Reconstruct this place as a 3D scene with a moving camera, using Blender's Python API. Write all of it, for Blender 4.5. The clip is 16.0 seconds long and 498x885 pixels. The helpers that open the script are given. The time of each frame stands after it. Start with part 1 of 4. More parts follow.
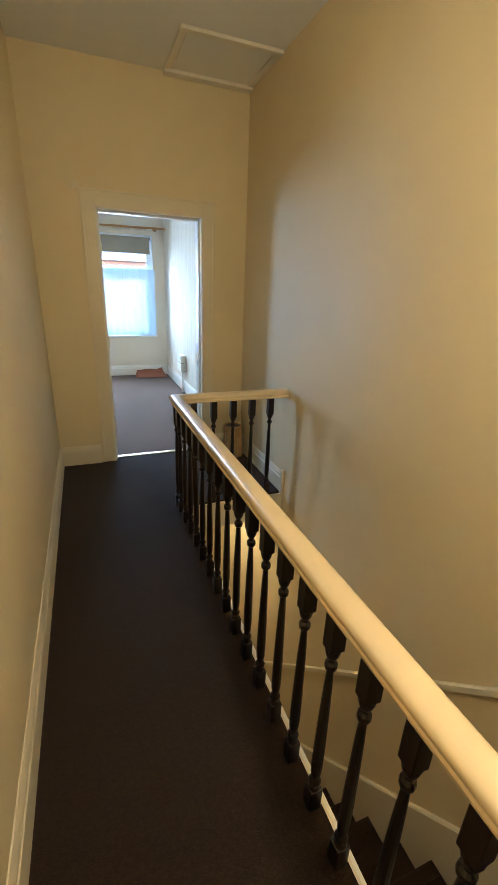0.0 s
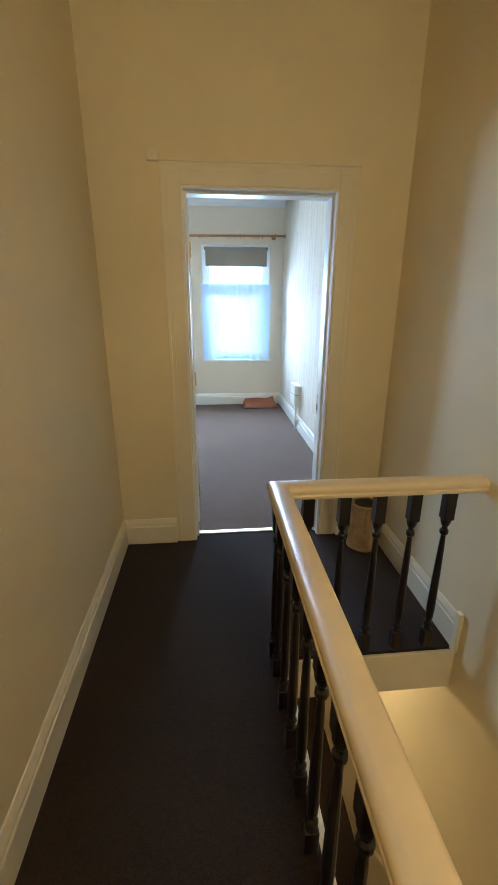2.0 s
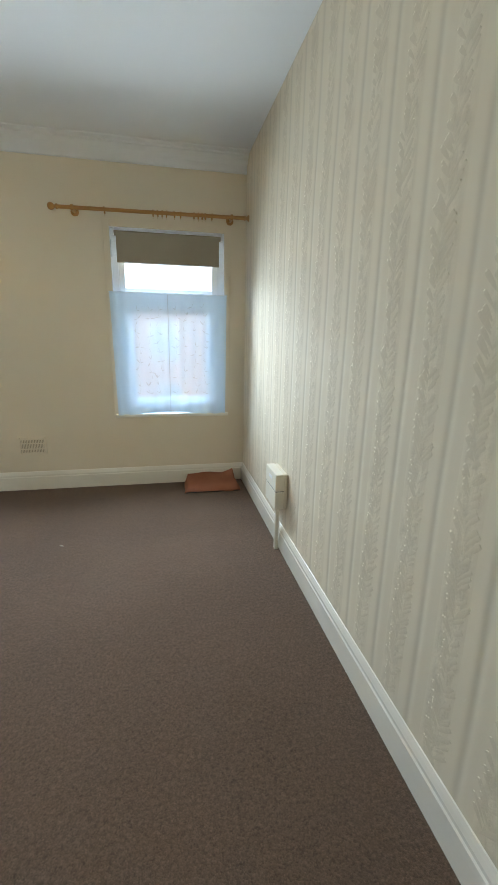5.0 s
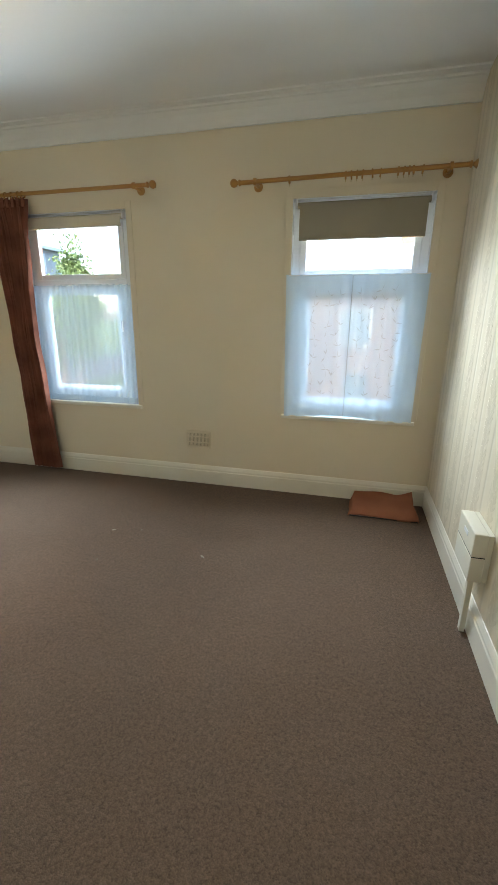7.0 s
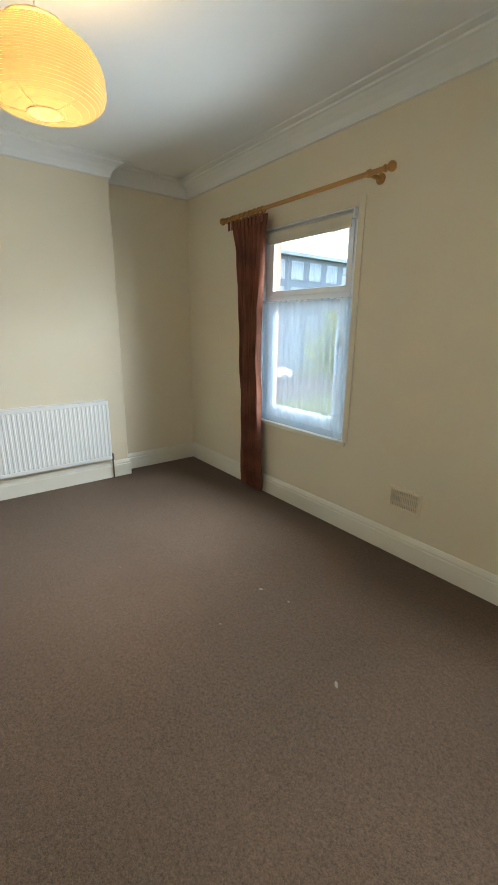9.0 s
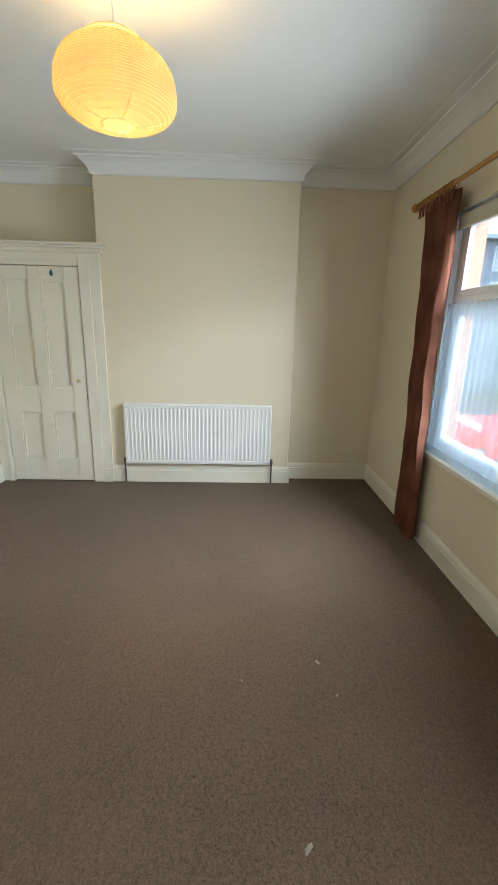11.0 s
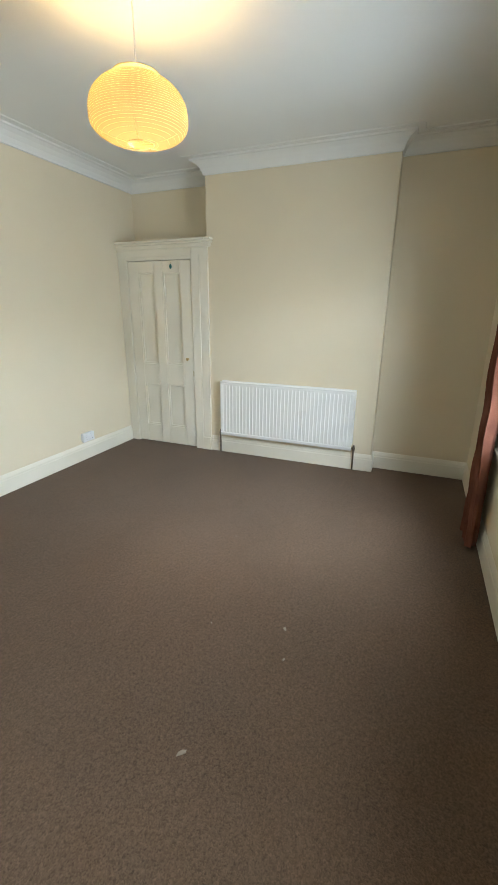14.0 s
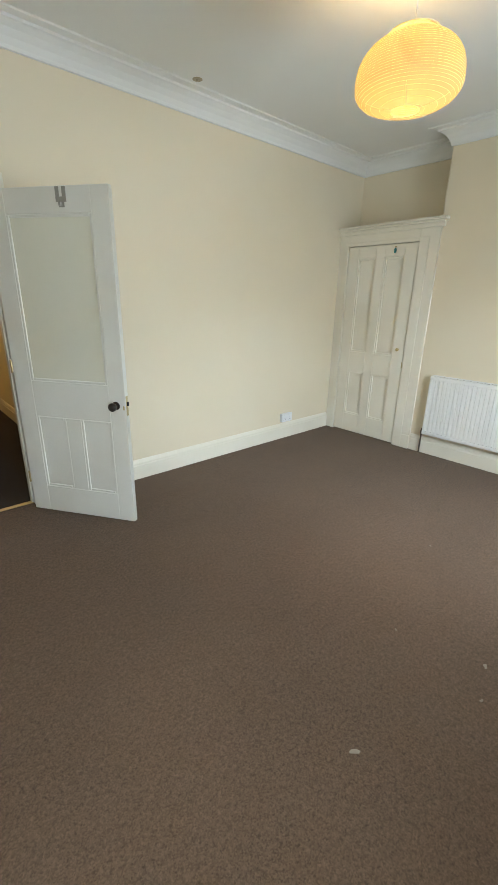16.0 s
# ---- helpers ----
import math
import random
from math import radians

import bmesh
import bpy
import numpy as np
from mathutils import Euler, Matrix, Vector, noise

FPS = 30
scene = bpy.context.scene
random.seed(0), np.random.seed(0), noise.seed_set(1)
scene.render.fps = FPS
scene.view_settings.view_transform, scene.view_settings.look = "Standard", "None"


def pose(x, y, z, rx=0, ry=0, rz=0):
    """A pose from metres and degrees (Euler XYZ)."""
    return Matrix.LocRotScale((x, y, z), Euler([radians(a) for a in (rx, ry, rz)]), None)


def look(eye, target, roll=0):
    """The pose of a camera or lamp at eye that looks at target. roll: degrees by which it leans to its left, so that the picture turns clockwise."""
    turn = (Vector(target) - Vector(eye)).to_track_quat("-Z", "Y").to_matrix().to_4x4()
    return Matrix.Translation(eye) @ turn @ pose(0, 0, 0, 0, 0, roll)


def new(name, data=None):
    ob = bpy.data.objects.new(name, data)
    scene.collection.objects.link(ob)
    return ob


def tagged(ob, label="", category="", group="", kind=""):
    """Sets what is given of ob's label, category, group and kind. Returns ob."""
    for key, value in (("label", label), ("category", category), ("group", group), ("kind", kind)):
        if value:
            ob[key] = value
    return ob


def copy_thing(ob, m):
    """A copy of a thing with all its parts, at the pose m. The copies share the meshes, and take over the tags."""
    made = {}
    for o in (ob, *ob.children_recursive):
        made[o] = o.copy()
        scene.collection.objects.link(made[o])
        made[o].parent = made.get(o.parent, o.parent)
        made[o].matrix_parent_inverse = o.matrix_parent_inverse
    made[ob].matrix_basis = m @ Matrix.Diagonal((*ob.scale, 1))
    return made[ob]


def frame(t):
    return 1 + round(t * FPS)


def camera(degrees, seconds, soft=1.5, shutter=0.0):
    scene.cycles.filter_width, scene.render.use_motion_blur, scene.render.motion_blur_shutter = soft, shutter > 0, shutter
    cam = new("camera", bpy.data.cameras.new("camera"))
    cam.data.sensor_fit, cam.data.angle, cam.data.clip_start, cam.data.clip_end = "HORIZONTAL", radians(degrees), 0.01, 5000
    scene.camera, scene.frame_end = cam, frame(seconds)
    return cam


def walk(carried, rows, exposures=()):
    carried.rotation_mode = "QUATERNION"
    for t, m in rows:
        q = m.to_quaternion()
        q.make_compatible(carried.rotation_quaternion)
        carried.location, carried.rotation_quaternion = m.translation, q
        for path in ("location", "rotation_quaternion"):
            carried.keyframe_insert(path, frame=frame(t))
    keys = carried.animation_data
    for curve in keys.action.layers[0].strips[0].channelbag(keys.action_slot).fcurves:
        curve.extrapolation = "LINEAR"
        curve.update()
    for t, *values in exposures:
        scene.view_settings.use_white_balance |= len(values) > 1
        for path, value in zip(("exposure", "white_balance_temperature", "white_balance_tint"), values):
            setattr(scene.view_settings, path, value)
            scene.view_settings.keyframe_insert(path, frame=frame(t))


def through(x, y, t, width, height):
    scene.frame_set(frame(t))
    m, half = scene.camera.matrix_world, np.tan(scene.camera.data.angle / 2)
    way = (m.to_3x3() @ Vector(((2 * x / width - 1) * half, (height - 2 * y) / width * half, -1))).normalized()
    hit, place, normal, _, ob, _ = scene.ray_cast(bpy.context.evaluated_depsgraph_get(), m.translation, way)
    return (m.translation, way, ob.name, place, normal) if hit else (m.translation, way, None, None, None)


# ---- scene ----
cam = camera(62.4, 16.0)
EXPOSURES = [(0.0, 5.4, 4950, 10), (2.6, 5.4, 4950, 10), (3.2, 5.3, 5050, 10), (4.3, 4.85, 5800, 10), (5.3, 4.55, 6550, 10), (6.5, 4.48, 6800, 10), (8.0, 4.42, 6950, 10), (12.5, 4.40, 6900, 10), (16.0, 4.40, 7050, 10)]
PATH = [
    (0, (0.025, 0.0, 1.469), (0.717, 1.741, 0.77), 2.2),
    (0.5, (0.104, 0.122, 1.461), (0.606, 1.933, 0.776), 1.4),
    (1, (0.212, 0.437, 1.441), (0.583, 2.29, 0.788), 1.5),
    (1.5, (0.287, 0.82, 1.416), (0.52, 2.694, 0.756), 0.6),
    (2, (0.296, 1.226, 1.431), (0.472, 3.114, 0.796), 0.2),
    (2.5, (0.278, 1.678, 1.431), (0.649, 3.528, 0.77), 0.6),
    (3, (0.331, 2.137, 1.409), (0.73, 3.995, 0.788), 0.0),
    (3.2, (0.34, 2.304, 1.419), (0.773, 4.158, 0.807), 0.4),
    (5.3, (0.642, 3.664, 1.372), (1.014, 5.564, 0.872), 1.6),
    (5.5, (0.658, 3.712, 1.388), (0.913, 5.627, 0.871), 1.3),
    (6, (0.665, 3.808, 1.394), (0.633, 5.734, 0.858), 1.0),
    (6.5, (0.678, 3.928, 1.4), (0.402, 5.827, 0.836), 0.7),
    (7, (0.706, 4.138, 1.399), (0.244, 5.996, 0.822), 0.5),
    (7.5, (0.754, 4.411, 1.43), (0.098, 6.216, 0.873), 0.7),
    (8, (0.819, 4.639, 1.413), (-0.15, 6.305, 0.878), 1.1),
    (8.5, (0.832, 4.811, 1.414), (-0.465, 6.238, 0.881), 1.3),
    (9, (0.778, 5.048, 1.467), (-0.744, 6.225, 0.921), 0.7),
    (9.5, (0.783, 5.297, 1.436), (-0.923, 6.204, 0.92), 0.6),
    (10, (0.795, 5.53, 1.481), (-1.037, 6.134, 0.952), 0.7),
    (10.2, (0.779, 5.596, 1.477), (-1.085, 6.098, 0.955), 0.9),
    (12.3, (0.733, 6.556, 1.476), (-1.148, 6.219, 0.885), 1.0),
    (12.5, (0.762, 6.601, 1.458), (-1.123, 6.296, 0.864), 0.8),
    (13, (0.756, 6.812, 1.451), (-1.118, 6.435, 0.86), 0.6),
    (13.5, (0.779, 6.834, 1.46), (-1.051, 6.293, 0.863), 0.3),
    (14, (0.779, 6.812, 1.482), (-0.986, 6.099, 0.868), 0.4),
    (14.5, (0.774, 6.778, 1.439), (-0.918, 5.904, 0.828), 0.6),
    (15, (0.775, 6.741, 1.412), (-0.81, 5.693, 0.789), 0.9),
    (15.5, (0.797, 6.701, 1.424), (-0.649, 5.482, 0.776), 1.2),
    (16, (0.828, 6.67, 1.426), (-0.442, 5.272, 0.768), 1.2),
]
walk(cam, [(t, look(eye, target, roll)) for t, eye, target, roll in PATH], EXPOSURES)


# ---- world and light ----
world = bpy.data.worlds.new("sky")
scene.world = world
world.use_nodes = True
wn = world.node_tree.nodes
sky = wn.new("ShaderNodeTexSky")
sky.sky_type = "NISHITA"
sky.sun_disc = False
sky.sun_elevation = radians(38)
sky.sun_rotation = radians(200)
sky.air_density, sky.dust_density, sky.ozone_density = 1.0, 3.0, 1.0
world.node_tree.links.new(sky.outputs["Color"], wn["Background"].inputs["Color"])
wn["Background"].inputs["Strength"].default_value = 0.07


def lamp(name, kind, energy, color, m, **settings):
    data = bpy.data.lights.new(name, kind)
    data.energy, data.color = energy, color
    for key, value in settings.items():
        if key == "angle":
            data.angle = value
        if key == "radius":
            data.shadow_soft_size = value
    ob = new(name, data)
    ob.matrix_world = m
    return ob


lamp("sun", "SUN", 0.3, (1.0, 0.96, 0.9), pose(0, 0, 30, 52, 0, 20), angle=radians(12))
WARM = (1.0, 0.66, 0.27)
SOFT = (1.0, 0.73, 0.37)
lamp("hall_bulb", "POINT", 1.35, SOFT, pose(0.62, -0.1, 2.06), radius=0.1)
lamp("lower_bulb", "POINT", 0.38, SOFT, pose(0.9, 3.5, -0.55), radius=0.06)
lamp("lantern_bulb", "POINT", 1.05, WARM, pose(-1.067, 5.526, 2.39), radius=0.035)


# added area lamp, out of view over the street, standing in for the sky
sky_fill = bpy.data.lights.new("sky_fill_lamp", "AREA")
sky_fill.shape, sky_fill.size, sky_fill.size_y, sky_fill.energy, sky_fill.color = "RECTANGLE", 8.0, 3.6, 190.0, (0.72, 0.86, 1.0)
new("sky_fill_lamp", sky_fill).matrix_world = look((0.8, 10.9, 4.5), (-0.4, 7.4, 1.6))


def window_fill(x, y, z, wide, tall, power, color, down=0.0, spread=180):
    """An added area lamp at one window, standing in for the sky's light."""
    data = bpy.data.lights.new("window_fill", "AREA")
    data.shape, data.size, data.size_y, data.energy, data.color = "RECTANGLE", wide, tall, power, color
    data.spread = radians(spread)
    new("window_fill", data).matrix_world = look((x, y, z), (x, y - 4.0, z - down))


SKYBLUE = (0.70, 0.86, 1.0)
# these two hang on the room side of the nets and light the room
window_fill(-1.50, 7.268, 1.36, 0.80, 1.36, 1.65, SKYBLUE, 0.35, 152)
window_fill(0.60, 7.235, 1.30, 0.70, 1.24, 0.95, SKYBLUE, 0.45, 145)
# more added lamps, behind the net and the lace, to make them glow
window_fill(-1.56, 7.361, 1.16, 0.90, 0.98, 0.17, (0.58, 0.81, 1.0))
window_fill(0.679, 7.330, 1.18, 0.93, 1.02, 0.13, (0.58, 0.81, 1.0))


# ---- materials ----
def nodes_of(m):
    m.use_nodes = True
    return m.node_tree.nodes, m.node_tree.links, m.node_tree.nodes["Principled BSDF"]


def surface(name, light, dark, rough=0.6, patch=2.0, grain=60.0, bump=0.1, depth=0.002, metal=0.0, spread=0.25, stretch=(1, 1, 1), by_object=False, spec=0.5, coat=0.0):
    """Two-scale mottled surface: slow patches, fine grain and relief, in metres."""
    m = bpy.data.materials.new(name)
    n, l, p = nodes_of(m)
    co = n.new("ShaderNodeTexCoord")
    mp = n.new("ShaderNodeMapping")
    mp.inputs["Scale"].default_value = stretch
    l.new(co.outputs["Object"], mp.inputs["Vector"])
    big = n.new("ShaderNodeTexNoise")
    big.inputs["Scale"].default_value = patch
    big.inputs["Detail"].default_value = 4
    fine = n.new("ShaderNodeTexNoise")
    fine.inputs["Scale"].default_value = grain
    fine.inputs["Detail"].default_value = 3
    l.new(mp.outputs["Vector"], big.inputs["Vector"])
    l.new(mp.outputs["Vector"], fine.inputs["Vector"])
    mix = n.new("ShaderNodeMath")
    mix.operation = "MULTIPLY_ADD"
    mix.inputs[1].default_value = spread
    l.new(fine.outputs["Fac"], mix.inputs[0])
    l.new(big.outputs["Fac"], mix.inputs[2])
    ramp = n.new("ShaderNodeValToRGB")
    ramp.color_ramp.elements[0].position = 0.35 + spread * 0.3
    ramp.color_ramp.elements[1].position = 0.65 + spread * 0.7
    ramp.color_ramp.elements[0].color = (*dark, 1)
    ramp.color_ramp.elements[1].color = (*light, 1)
    l.new(mix.outputs[0], ramp.inputs["Fac"])
    l.new(ramp.outputs["Color"], p.inputs["Base Color"])
    b = n.new("ShaderNodeBump")
    b.inputs["Strength"].default_value = bump
    b.inputs["Distance"].default_value = depth
    l.new(fine.outputs["Fac"], b.inputs["Height"])
    l.new(b.outputs["Normal"], p.inputs["Normal"])
    rr = n.new("ShaderNodeMapRange")
    rr.inputs["To Min"].default_value = max(0.03, rough - 0.08)
    rr.inputs["To Max"].default_value = min(1.0, rough + 0.08)
    l.new(big.outputs["Fac"], rr.inputs["Value"])
    l.new(rr.outputs["Result"], p.inputs["Roughness"])
    p.inputs["Metallic"].default_value = metal
    p.inputs["Specular IOR Level"].default_value = spec
    p.inputs["Coat Weight"].default_value = coat
    return m


def carpet_material(name, light, dark, ruckle=0.10):
    """Twist pile: tufts, mottling and slow wear, with low ruckles across the floor."""
    m = bpy.data.materials.new(name)
    n, l, p = nodes_of(m)
    co = n.new("ShaderNodeTexCoord")

    def noise_tex(scale, detail, stretch=(1, 1, 1)):
        mp = n.new("ShaderNodeMapping")
        mp.inputs["Scale"].default_value = stretch
        l.new(co.outputs["Object"], mp.inputs["Vector"])
        t = n.new("ShaderNodeTexNoise")
        t.inputs["Scale"].default_value = scale
        t.inputs["Detail"].default_value = detail
        l.new(mp.outputs["Vector"], t.inputs["Vector"])
        return t.outputs["Fac"]

    tuft = n.new("ShaderNodeTexVoronoi")
    tuft.inputs["Scale"].default_value = 240
    l.new(co.outputs["Object"], tuft.inputs["Vector"])
    cell = n.new("ShaderNodeSeparateColor")
    l.new(tuft.outputs["Color"], cell.inputs["Color"])
    mottle, clump, wear, ruck = noise_tex(70, 6), noise_tex(17, 3), noise_tex(1.4, 4), noise_tex(1.1, 2, (0.9, 3, 1))

    def mad(a, k, b):
        q = n.new("ShaderNodeMath")
        q.operation = "MULTIPLY_ADD"
        l.new(a, q.inputs[0])
        q.inputs[1].default_value = k
        if b is not None:
            l.new(b, q.inputs[2])
        else:
            q.inputs[2].default_value = 0.0
        return q.outputs[0]

    tone = mad(cell.outputs[0], 0.26, mad(mottle, 0.50, mad(clump, 0.08, mad(wear, 0.2, None))))
    ramp = n.new("ShaderNodeValToRGB")
    ramp.color_ramp.elements[0].position, ramp.color_ramp.elements[1].position = 0.28, 0.78
    ramp.color_ramp.elements[0].color, ramp.color_ramp.elements[1].color = (*dark, 1), (*light, 1)
    l.new(tone, ramp.inputs["Fac"])
    l.new(ramp.outputs["Color"], p.inputs["Base Color"])
    b1 = n.new("ShaderNodeBump")
    b1.inputs["Strength"].default_value, b1.inputs["Distance"].default_value = ruckle, 0.05
    l.new(ruck, b1.inputs["Height"])
    b2 = n.new("ShaderNodeBump")
    b2.inputs["Strength"].default_value, b2.inputs["Distance"].default_value = 0.22, 0.003
    l.new(mad(tuft.outputs["Distance"], -3.0, mottle), b2.inputs["Height"])
    l.new(b1.outputs["Normal"], b2.inputs["Normal"])
    l.new(b2.outputs["Normal"], p.inputs["Normal"])
    p.inputs["Roughness"].default_value = 0.95
    p.inputs["Specular IOR Level"].default_value = 0.08
    p.inputs["Sheen Weight"].default_value = 0.08
    p.inputs["Sheen Roughness"].default_value = 0.6
    return m


def wallpaper_material():
    """Blown-vinyl paper: wavering upright trails with leafy lumps between them."""
    m = bpy.data.materials.new("embossed_wallpaper")
    n, l, p = nodes_of(m)
    co = n.new("ShaderNodeTexCoord")

    def wave(scale, distortion, detail, ds):
        w = n.new("ShaderNodeTexWave")
        w.wave_type, w.bands_direction, w.wave_profile = "BANDS", "Y", "SIN"
        w.inputs["Scale"].default_value = scale
        w.inputs["Distortion"].default_value = distortion
        w.inputs["Detail"].default_value = detail
        w.inputs["Detail Scale"].default_value = ds
        l.new(co.outputs["Object"], w.inputs["Vector"])
        return w.outputs["Fac"]

    def math_node(op, a, b=None, value=None):
        k = n.new("ShaderNodeMath")
        k.operation = op
        l.new(a, k.inputs[0])
        if b is not None:
            l.new(b, k.inputs[1])
        if value is not None:
            k.inputs[1].default_value = value
        return k.outputs[0]

    trail = wave(1.366, 0.8, 1.0, 0.6)
    groove = math_node("POWER", trail, value=26.0)
    band = math_node("SUBTRACT", trail, value=0.45)
    band = math_node("MULTIPLY", band, value=-3.0)
    clampn = n.new("ShaderNodeClamp")
    l.new(band, clampn.inputs["Value"])
    mp = n.new("ShaderNodeMapping")
    mp.inputs["Scale"].default_value = (1, 26, 15)
    mp.inputs["Rotation"].default_value = (0.5, 0, 0)
    l.new(co.outputs["Object"], mp.inputs["Vector"])
    leaf = n.new("ShaderNodeTexVoronoi")
    leaf.feature = "SMOOTH_F1"
    leaf.inputs["Scale"].default_value = 1.0
    leaf.inputs["Randomness"].default_value = 0.9
    l.new(mp.outputs["Vector"], leaf.inputs["Vector"])
    fine = n.new("ShaderNodeTexNoise")
    fine.inputs["Scale"].default_value = 110
    fine.inputs["Detail"].default_value = 4
    l.new(co.outputs["Object"], fine.inputs["Vector"])
    lumps = math_node("MULTIPLY", leaf.outputs["Distance"], clampn.outputs["Result"])
    rough = math_node("MULTIPLY", fine.outputs["Fac"], clampn.outputs["Result"])
    rough = math_node("MULTIPLY", rough, value=0.5)
    total = math_node("SUBTRACT", math_node("ADD", lumps, rough), groove)
    b = n.new("ShaderNodeBump")
    b.inputs["Strength"].default_value = 0.38
    b.inputs["Distance"].default_value = 0.0045
    l.new(total, b.inputs["Height"])
    l.new(b.outputs["Normal"], p.inputs["Normal"])
    blot = n.new("ShaderNodeTexNoise")
    blot.inputs["Scale"].default_value = 1.0
    blot.inputs["Detail"].default_value = 3
    blot.inputs["Distortion"].default_value = 0.6
    mb = n.new("ShaderNodeMapping")
    mb.inputs["Scale"].default_value = (1, 26, 13)
    l.new(co.outputs["Object"], mb.inputs["Vector"])
    l.new(mb.outputs["Vector"], blot.inputs["Vector"])
    spots = n.new("ShaderNodeMapRange")
    spots.inputs["From Min"].default_value = 0.42
    spots.inputs["From Max"].default_value = 0.62
    l.new(blot.outputs["Fac"], spots.inputs["Value"])
    matt = math_node("MULTIPLY", spots.outputs["Result"], clampn.outputs["Result"])
    ramp = n.new("ShaderNodeValToRGB")
    ramp.color_ramp.elements[0].color = (0.69, 0.605, 0.46, 1)
    ramp.color_ramp.elements[1].color = (0.60, 0.52, 0.39, 1)
    l.new(matt, ramp.inputs["Fac"])
    line = n.new("ShaderNodeMix")
    line.data_type = "RGBA"
    l.new(math_node("MULTIPLY", groove, value=0.40), line.inputs["Factor"])
    l.new(ramp.outputs["Color"], line.inputs["A"])
    line.inputs["B"].default_value = (0.50, 0.44, 0.335, 1)
    l.new(line.outputs["Result"], p.inputs["Base Color"])
    p.inputs["Roughness"].default_value = 0.75
    p.inputs["Specular IOR Level"].default_value = 0.12
    return m


def net_material(name, cover, tint, through):
    m = bpy.data.materials.new(name)
    n, l, p = nodes_of(m)
    out = n["Material Output"]
    clear = n.new("ShaderNodeBsdfTransparent")
    cloth = n.new("ShaderNodeBsdfTranslucent")
    front = n.new("ShaderNodeBsdfDiffuse")
    cloth.inputs["Color"].default_value = (*(c * through for c in tint), 1)
    front.inputs["Color"].default_value = (*tint, 1)
    both = n.new("ShaderNodeMixShader")
    both.inputs["Fac"].default_value = 0.86
    l.new(cloth.outputs[0], both.inputs[1])
    l.new(front.outputs[0], both.inputs[2])
    co = n.new("ShaderNodeTexCoord")
    weave = n.new("ShaderNodeTexNoise")
    weave.inputs["Scale"].default_value = 420
    l.new(co.outputs["Object"], weave.inputs["Vector"])
    rng = n.new("ShaderNodeMapRange")
    rng.inputs["To Min"].default_value = cover - 0.12
    rng.inputs["To Max"].default_value = min(1.0, cover + 0.12)
    l.new(weave.outputs["Fac"], rng.inputs["Value"])
    mix = n.new("ShaderNodeMixShader")
    l.new(rng.outputs["Result"], mix.inputs["Fac"])
    l.new(clear.outputs[0], mix.inputs[1])
    l.new(both.outputs[0], mix.inputs[2])
    l.new(mix.outputs[0], out.inputs["Surface"])
    return m


def glass_material():
    m = bpy.data.materials.new("window_glass")
    n, l, p = nodes_of(m)
    clear = n.new("ShaderNodeBsdfTransparent")
    clear.inputs["Color"].default_value = (0.93, 0.96, 0.97, 1)
    gloss = n.new("ShaderNodeBsdfGlossy")
    gloss.inputs["Roughness"].default_value = 0.02
    lw = n.new("ShaderNodeLayerWeight")
    lw.inputs["Blend"].default_value = 0.3
    f = n.new("ShaderNodeMapRange")
    f.inputs["To Min"].default_value = 0.02
    f.inputs["To Max"].default_value = 0.22
    l.new(lw.outputs["Facing"], f.inputs["Value"])
    mix = n.new("ShaderNodeMixShader")
    l.new(f.outputs["Result"], mix.inputs["Fac"])
    l.new(clear.outputs[0], mix.inputs[1])
    l.new(gloss.outputs[0], mix.inputs[2])
    l.new(mix.outputs[0], n["Material Output"].inputs["Surface"])
    return m


def paper_lamp_material():
    """Lit washi paper: lets the bulb through and glows."""
    m = bpy.data.materials.new("lit_paper")
    n, l, p = nodes_of(m)
    co = n.new("ShaderNodeTexCoord")
    fib = n.new("ShaderNodeTexNoise")
    fib.inputs["Scale"].default_value = 18
    fib.inputs["Detail"].default_value = 6
    l.new(co.outputs["Object"], fib.inputs["Vector"])
    ramp = n.new("ShaderNodeValToRGB")
    ramp.color_ramp.elements[0].color = (1.0, 0.70, 0.30, 1)
    ramp.color_ramp.elements[1].color = (1.0, 0.76, 0.36, 1)
    l.new(fib.outputs["Fac"], ramp.inputs["Fac"])
    em = n.new("ShaderNodeEmission")
    em.inputs["Strength"].default_value = 0.0035
    l.new(ramp.outputs["Color"], em.inputs["Color"])
    tr = n.new("ShaderNodeBsdfTranslucent")
    tr.inputs["Color"].default_value = (0.165, 0.145, 0.09, 1)
    df = n.new("ShaderNodeBsdfDiffuse")
    df.inputs["Color"].default_value = (0.34, 0.28, 0.18, 1)
    body = n.new("ShaderNodeMixShader")
    body.inputs["Fac"].default_value = 0.45
    l.new(tr.outputs[0], body.inputs[1])
    l.new(df.outputs[0], body.inputs[2])
    add = n.new("ShaderNodeAddShader")
    l.new(em.outputs[0], add.inputs[0])
    l.new(body.outputs[0], add.inputs[1])
    l.new(add.outputs[0], n["Material Output"].inputs["Surface"])
    return m


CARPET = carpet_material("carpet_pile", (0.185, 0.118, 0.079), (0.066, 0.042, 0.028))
# Much darker than the room's pile: the floor's dimness is put into its colour.
DIMCARPET = carpet_material("dimmed_hall_carpet_pile", (0.034, 0.0190, 0.0108), (0.014, 0.0080, 0.0046), 0.1)
PAINT = surface("cream_wall_paint", (0.76, 0.67, 0.515), (0.72, 0.63, 0.475), 0.62, 0.9, 140.0, 0.12, 0.002, spread=0.12)
HALLPAINT = surface("cream_hall_paint", (0.72, 0.615, 0.385), (0.67, 0.565, 0.34), 0.6, 1.1, 120.0, 0.14, 0.002, spread=0.12)
